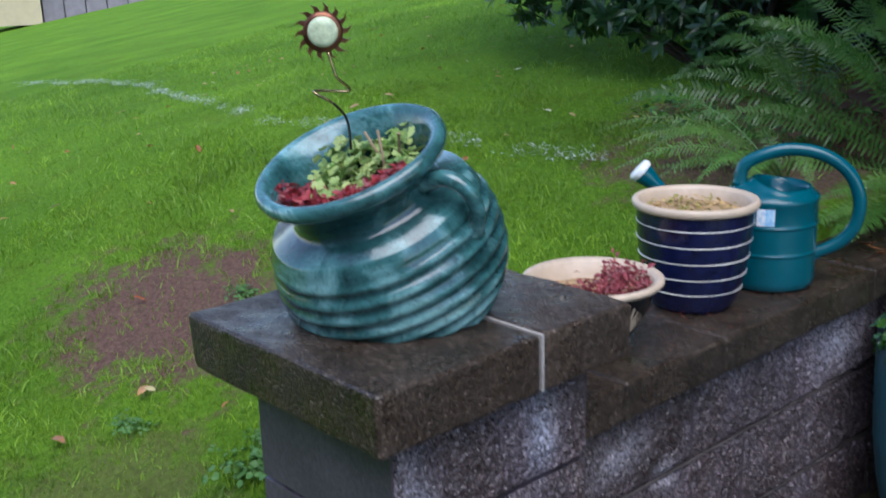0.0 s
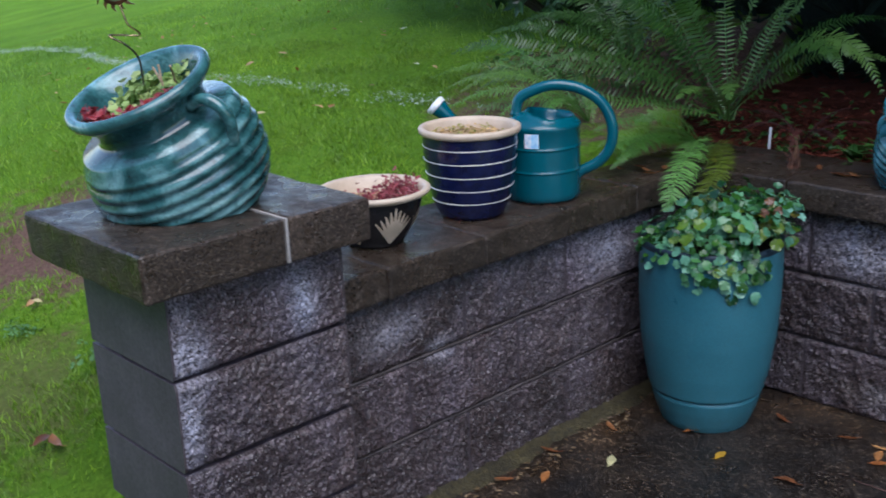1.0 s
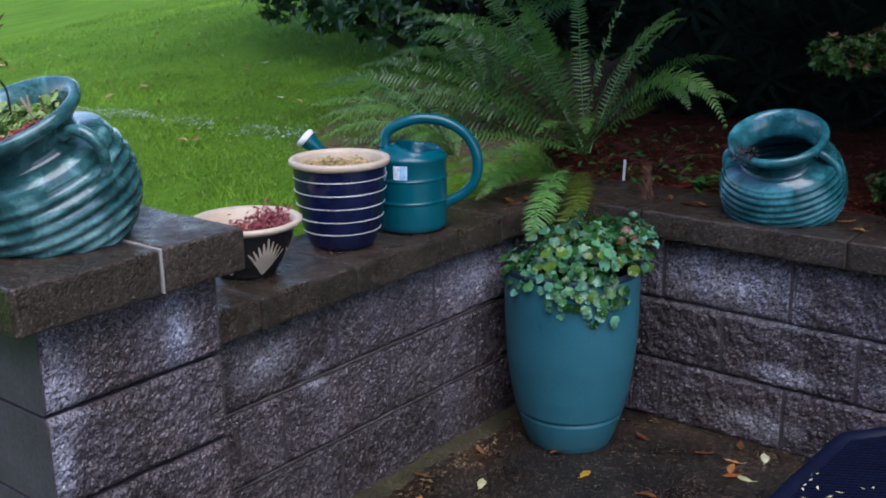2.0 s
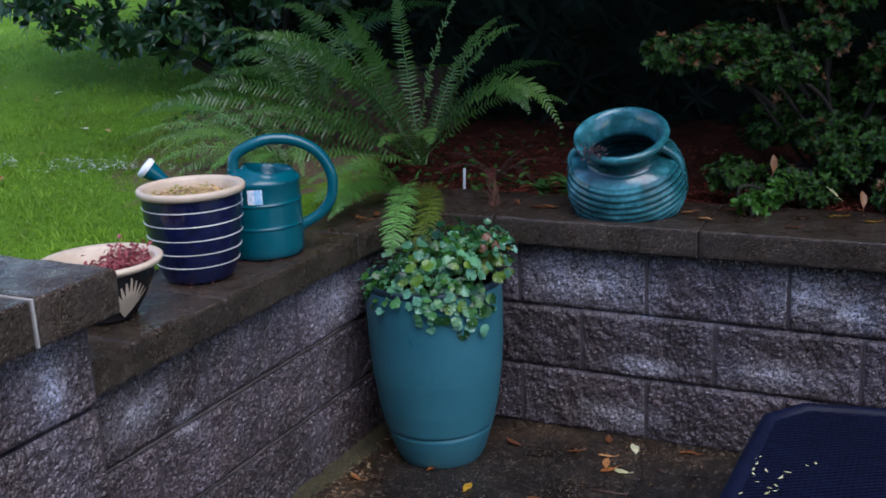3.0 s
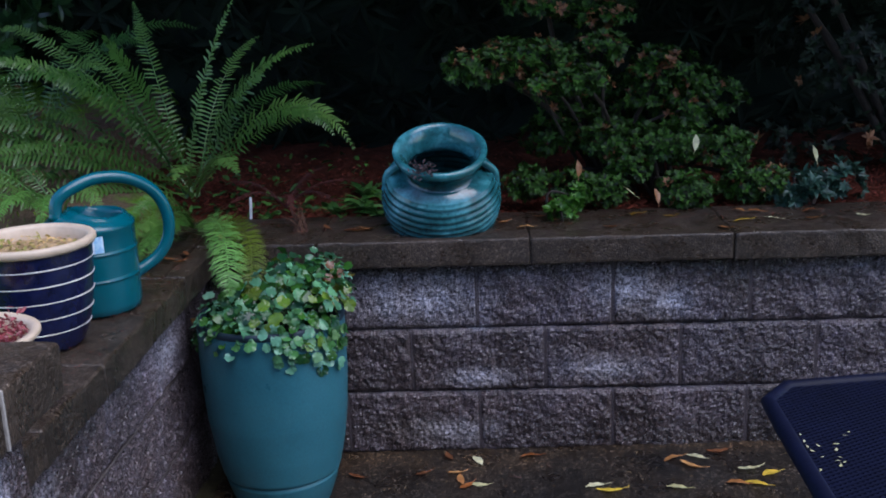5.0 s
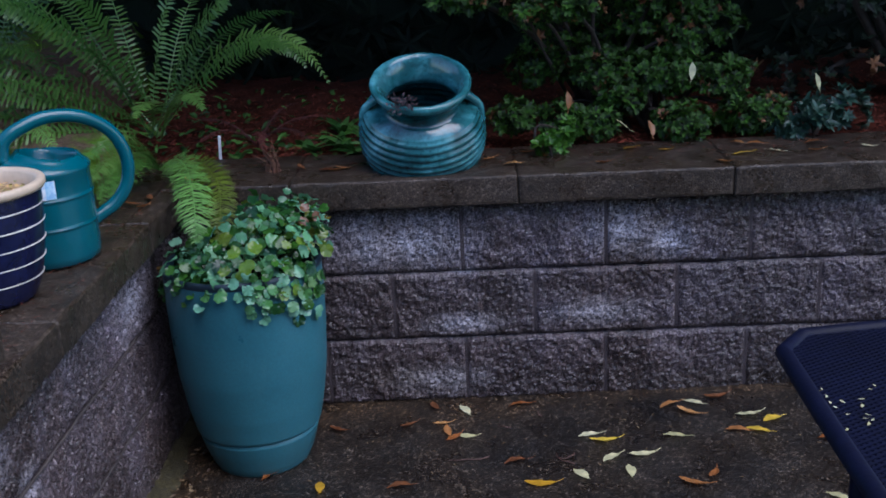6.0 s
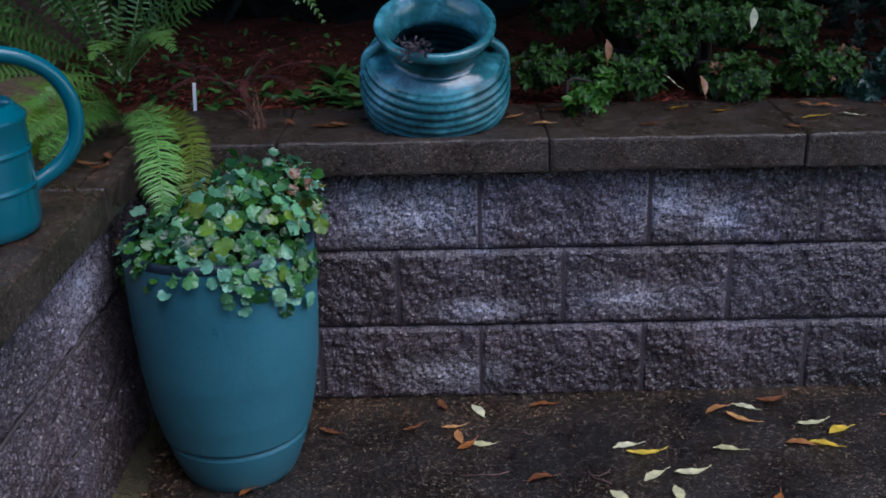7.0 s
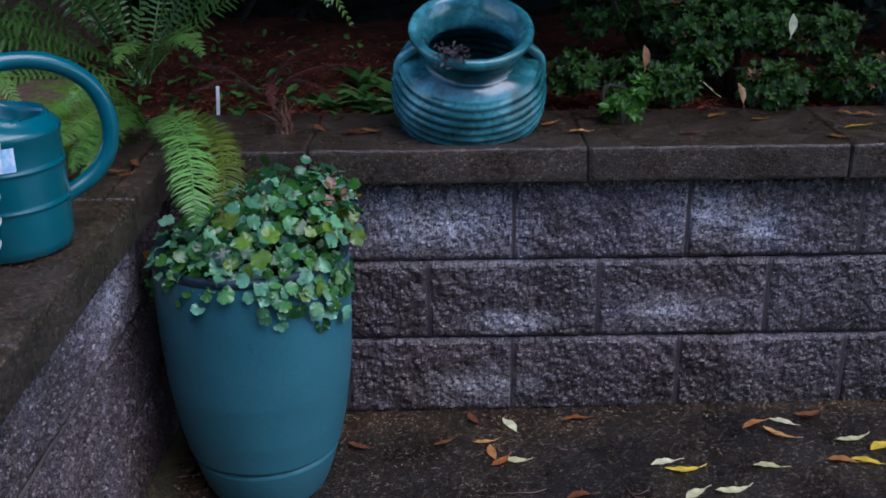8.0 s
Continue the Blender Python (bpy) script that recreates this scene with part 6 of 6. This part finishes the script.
def table_outline(round_=0.05, n=14):
    pts_ = []
    for (u0, v0), (u1, v1) in (((0, 1), (0, 0)), ((0, 0), (1, 0)), ((1, 0), (1, 1)), ((1, 1), (0, 1))):
        pts_ += [table_side(u0 + (u1 - u0) * t, v0 + (v1 - v0) * t) for t in np.linspace(round_, 1 - round_, n)]
    return pts_


OUTLINE = table_outline()
loop = [(x, y, TZ - 0.012) for x, y in OUTLINE]
part("rim", tube([*loop, loop[0], loop[1]], 0.015, 10), TABLEMETAL, table, "", True)


def clipped(px, py, dx, dy):
    """The stretch of a line that lies within the convex outline."""
    lo, hi = -9.0, 9.0
    for (x0, y0), (x1, y1) in zip(OUTLINE, OUTLINE[1:] + OUTLINE[:1]):
        ex, ey = x1 - x0, y1 - y0
        den, num = ex * dy - ey * dx, ex * (py - y0) - ey * (px - x0)
        if abs(den) < 1e-9:
            continue
        t = -num / den
        lo, hi = (lo, min(hi, t)) if den > 0 else (max(lo, t), hi)
    return lo, hi


mesh_top = Heap()
step = 0.0095
for sgn in (-1, 1):
    dx, dy = math.cos(sgn * 0.52), math.sin(sgn * 0.52)
    for k in range(-165, 165):
        px, py = LX / 2 - dy * k * step, -LY / 2 + dx * k * step
        lo, hi = clipped(px, py, dx, dy)
        if hi - lo < 0.02:
            continue
        x0, y0, x1, y1 = px + dx * lo, py + dy * lo, px + dx * hi, py + dy * hi
        nxn, nyn = -dy * 0.0024, dx * 0.0024
        z0 = TZ - 0.006 + 0.0008 * sgn
        vs = [(x0 - nxn, y0 - nyn, z0), (x0 + nxn, y0 + nyn, z0), (x1 + nxn, y1 + nyn, z0), (x1 - nxn, y1 - nyn, z0)]
        mesh_top.add(vs + [(a, b, c_ - 0.0024) for a, b, c_ in vs], [(0, 1, 2, 3), (7, 6, 5, 4), (0, 4, 5, 1), (2, 6, 7, 3), (1, 5, 6, 2), (3, 7, 4, 0)])
under(mesh_top.done("mesh_top", TABLEMETAL), table, "expanded metal mesh top")
for x, y in ((0.12, -0.12), (LX - 0.12, -0.12), (0.12, 0.12 - LY), (LX - 0.12, 0.12 - LY)):
    part("leg", tube([(x, y, TZ - 0.015), (x, y, 0.35), (x * 1.0, y, 0.002)], 0.016, 10), TABLEMETAL, table, "", True)
rr = random.Random(52)
for x, y in ((0.011, -0.217), (0.001, -0.23), (0.01, -0.243), (0.001, -0.257), (0.009, -0.264), (0.011, -0.279), (0.021, -0.303), (0.083, -0.223), (0.094, -0.21), (0.049, -0.305), (0.051, -0.323), (0.041, -0.335), (0.052, -0.278), (0.058, -0.256), (0.005, -0.349), (0.027, -0.261), (0.042, -0.317)):
    ob = new("petal_scrap", fallen[("p", 0)])
    ob.matrix_basis = table.matrix_basis @ pose(x, y, TZ - 0.003, 3, 4, rr.uniform(0, 180)) @ Matrix.Scale(rr.uniform(0.12, 0.24), 4)
    tagged(ob, "tiny pale petal scrap on the mesh table", "petal", "scraps on the table")

# ---- lawn cover ----
BLADE = leaf_mat("grass_blades", (0.11, 0.24, 0.014), (0.29, 0.49, 0.036), 0.5, island=True, through_light=0.3, patch=2.2, spots=((0.46, 0.5, 0.5), (1.3, 1.22, 1.1)))
gen = np.random.default_rng(3)


def bareness(x, y):
    a = np.hypot((x + 1.68) * 1.1, (y + 1.34) * 1.7)
    b = np.hypot((x + 1.0) * 1.5, (y - 0.55) * 1.8) + 0.2
    c = np.hypot((x + 0.62) * 1.2, (y - 0.12) * 1.5) + 0.1
    d = np.hypot((x + 0.95) * 1.8, (y + 1.9) * 2.6) + 0.3
    return np.minimum(np.minimum(a, b), np.minimum(c, d))


def grass(count, x0, x1, y0, y1, tall, name):
    x, y = gen.uniform(x0, x1, count), gen.uniform(y0, y1, count)
    jag = np.array([noise.noise((a * 6, b * 6, 0)) for a, b in zip(x, y)])
    clump = np.array([noise.noise((a * 2.3, b * 2.3, 9)) for a, b in zip(x, y)])
    ok = (x < -0.36) & ((y < 0.22) | (x < -0.75)) & ((bareness(x, y) + 0.45 * jag > 0.48) | (gen.random(count) < 0.16)) & (gen.random(count) < 0.75 + 0.9 * clump)
    x, y, clump = x[ok], y[ok], clump[ok]
    z = np.array([lawn_height(a, b) for a, b in zip(x, y)])
    n = len(x)
    h = tall * gen.uniform(0.4, 1.15, n) * (1 + 0.6 * clump)
    a = gen.uniform(0, 6.283, n)
    lean_ = gen.normal(0, 0.75, (n, 2))
    w = gen.uniform(0.0016, 0.0034, n) * (tall / 0.05)
    c, s = np.cos(a) * w, np.sin(a) * w
    p = np.stack([x, y, z - 0.004], 1)
    mid = p + np.stack([lean_[:, 0] * h * 0.35, lean_[:, 1] * h * 0.35, h * 0.6], 1)
    end = p + np.stack([lean_[:, 0] * h * 1.0, lean_[:, 1] * h * 1.0, h * 0.95], 1)
    sd = np.stack([c, s, 0 * c], 1)
    v = np.stack([p - sd, p + sd, mid + sd * 0.8, mid - sd * 0.8, end], 1).reshape(-1, 3)
    i = np.arange(n) * 5
    fa = [(k, k + 1, k + 2, k + 3) for k in i.tolist()] + [(k + 3, k + 2, k + 4) for k in i.tolist()]
    return tagged(raw_ob(name, v.tolist(), fa, BLADE), "short damp green lawn grass blades", "grass", kind="stuff")


grass(70000, -3.0, -0.35, -2.9, 0.6, 0.027, "grass")
grass(60000, -8.0, -0.7, -3.5, 5.0, 0.038, "grass")

CHALK = plain("chalk_scatter", (0.34, 0.41, 0.34), 0.6, grain=60, vary=0.2, per_island=True)
line = Heap()
lx, ly = (-9.39, -8.76, -7.33, -5.92, -4.19, -2.85, -2.62, -1.74, -1.52, -1.27, -0.99, -0.6), (1.1, 1.08, 0.94, 0.73, 0.14, -0.28, -0.23, -0.12, -0.13, -0.13, -0.11, -0.12)
rr = random.Random(5)
for k in range(7500):
    x = rr.uniform(-9.39, -0.85)
    y = float(np.interp(x, lx, ly)) + rr.gauss(0, 0.022 + 0.03 * abs(noise.noise((x * 2, 0, 0))))
    if noise.noise((x * 5, y * 8, 4)) < -0.05:
        continue
    v, f = leaf_blade(rr.uniform(0.005, 0.018), rr.uniform(0.002, 0.005), 0.2, 0.1, 2)
    line.add(v, f, turned((x, y, lawn_height(x, y) + rr.uniform(0.018, 0.045)), rr.gauss(0, 0.4), rr.gauss(0, 0.4), rr.uniform(0, 6.3)))
tagged(line.done("chalk_line", CHALK), "broken whitish line of chalky bits across the lawn", "litter", kind="stuff")
lawn_leaf = Heap()
rr = random.Random(6)
for k in range(150):
    x, y = rr.uniform(-5.5, -0.5), rr.uniform(-2.4, 2.8)
    if y > 0.3 and x > -0.8:
        continue
    v, f = leaf_blade(rr.uniform(0.02, 0.05), rr.uniform(0.012, 0.022), 0.3, 0.2, 4)
    lawn_leaf.add(v, f, turned((x, y, lawn_height(x, y) + 0.035), rr.gauss(0, 0.3), rr.gauss(0, 0.3), rr.uniform(0, 6.3)))
tagged(lawn_leaf.done("lawn_leaves", leaf_mat("lawn_leaf", (0.35, 0.10, 0.03), (0.55, 0.48, 0.25), 0.5)), "scattered orange and pale leaves on the lawn", "leaf", kind="stuff")

# ---- neighbouring house far across the lawn ----
SIDING = plain("tan_siding", (0.50, 0.40, 0.25), 0.7, grain=3, vary=0.08)
ROOF = plain("grey_roof", (0.16, 0.15, 0.19), 0.7, grain=4, vary=0.2)
TRIMW = plain("white_trim", (0.7, 0.72, 0.75), 0.5, vary=0.05)
TARP = plain("dark_tarp", (0.03, 0.035, 0.05), 0.5, grain=2, vary=0.4)
FENCE = plain("mauve_grey_boards", (0.26, 0.22, 0.24), 0.8, grain=3, vary=0.15)
PANE, n_, l_, b_ = material("window_pane", 0.05, spec=0.6)
b_.inputs["Base Color"].default_value = (0.06, 0.07, 0.08, 1)


def polar(deg, dist):
    return Vector((1.18 + dist * math.cos(radians(deg)), -2.8 + dist * math.sin(radians(deg)), 0))


A, B = polar(163.6, 45), polar(157.9, 45)
ang = math.degrees(math.atan2(B.y - A.y, B.x - A.x))
wide_ = (B - A).length
base_z = lawn_height(B.x, B.y) - 0.05
house = thing("house", Matrix.Translation((A.x, A.y, base_z)) @ pose(0, 0, 0, 0, 0, ang), "tan house with white-framed window and grey roof", "house")
bm = bmesh.new()
box(bm, -6, wide_, 0, 7, 0, 2.5)
part("wall", bm, SIDING, house)
bm = bmesh.new()
for x0, x1, y0, y1, z0, z1 in ((-6.4, wide_ + 0.4, -0.5, 3.6, 2.5, 4.2),):
    vs = [bm.verts.new(c) for c in ((x0, y0, z0), (x1, y0, z0), (x1, y1, z1), (x0, y1, z1), (x0, 7.6, z0), (x1, 7.6, z0), (x0, y0, z0 - 0.15), (x1, y0, z0 - 0.15), (x1, 7.6, z0 - 0.15), (x0, 7.6, z0 - 0.15))]
    for f in ((0, 1, 2, 3), (3, 2, 5, 4), (6, 7, 1, 0), (0, 3, 4), (1, 5, 2), (9, 8, 7, 6), (4, 5, 8, 9), (0, 4, 9, 6), (1, 7, 8, 5)):
        bm.faces.new([vs[i] for i in f])
part("roof", bm, ROOF, house, "grey shingled roof")
wx = wide_ - 3.0
win = thing("window", Matrix.Identity(4), "", "")
win.parent = house
for key in ("label", "category"):
    if key in win:
        del win[key]
bm = bmesh.new()
for x0, x1, z0, z1 in ((wx - 0.75, wx - 0.63, 0.55, 2.1), (wx + 0.63, wx + 0.75, 0.55, 2.1), (wx - 0.63, wx + 0.63, 0.55, 0.67), (wx - 0.63, wx + 0.63, 1.98, 2.1), (wx - 0.04, wx + 0.04, 0.67, 1.98)):
    box(bm, x0, x1, -0.08, 0.02, z0, z1)
part("window_frame", bm, TRIMW, win, "white window frame")
bm = bmesh.new()
box(bm, wx - 0.63, wx + 0.63, -0.03, -0.01, 0.67, 1.98)
part("pane", bm, PANE, win)
C = polar(145.9, 47)
ang2 = math.degrees(math.atan2(C.y - B.y, C.x - B.x))
shed = thing("woodshed", Matrix.Translation((B.x, B.y, base_z)) @ pose(0, 0, 0.0, 0, -0.6, ang2), "long low grey shed under a dark tarp", "shed")
ln2 = (C - B).length
for k in range(12):
    bm = bmesh.new()
    box(bm, 0.1 + k * ln2 / 12, 0.06 + (k + 1) * ln2 / 12, 0.3, 2.2, -0.3, 1.45, 0.02, 1)
    part("panel", bm, FENCE, shed)
bm = bmesh.new()
rows = [[bm.verts.new((x, y, z + 0.12 * noise.noise((x, y, z)))) for x in np.linspace(-0.2, ln2 + 0.2, 40)] for y, z in ((0.1, 1.2), (0.0, 1.48), (1.2, 1.65), (2.4, 1.5), (2.4, 1.2))]
for a, b in zip(rows, rows[1:]):
    for i in range(39):
        bm.faces.new((a[i], a[i + 1], b[i + 1], b[i]))
part("tarp", bm, TARP, shed, "dark wrinkled tarp roof")
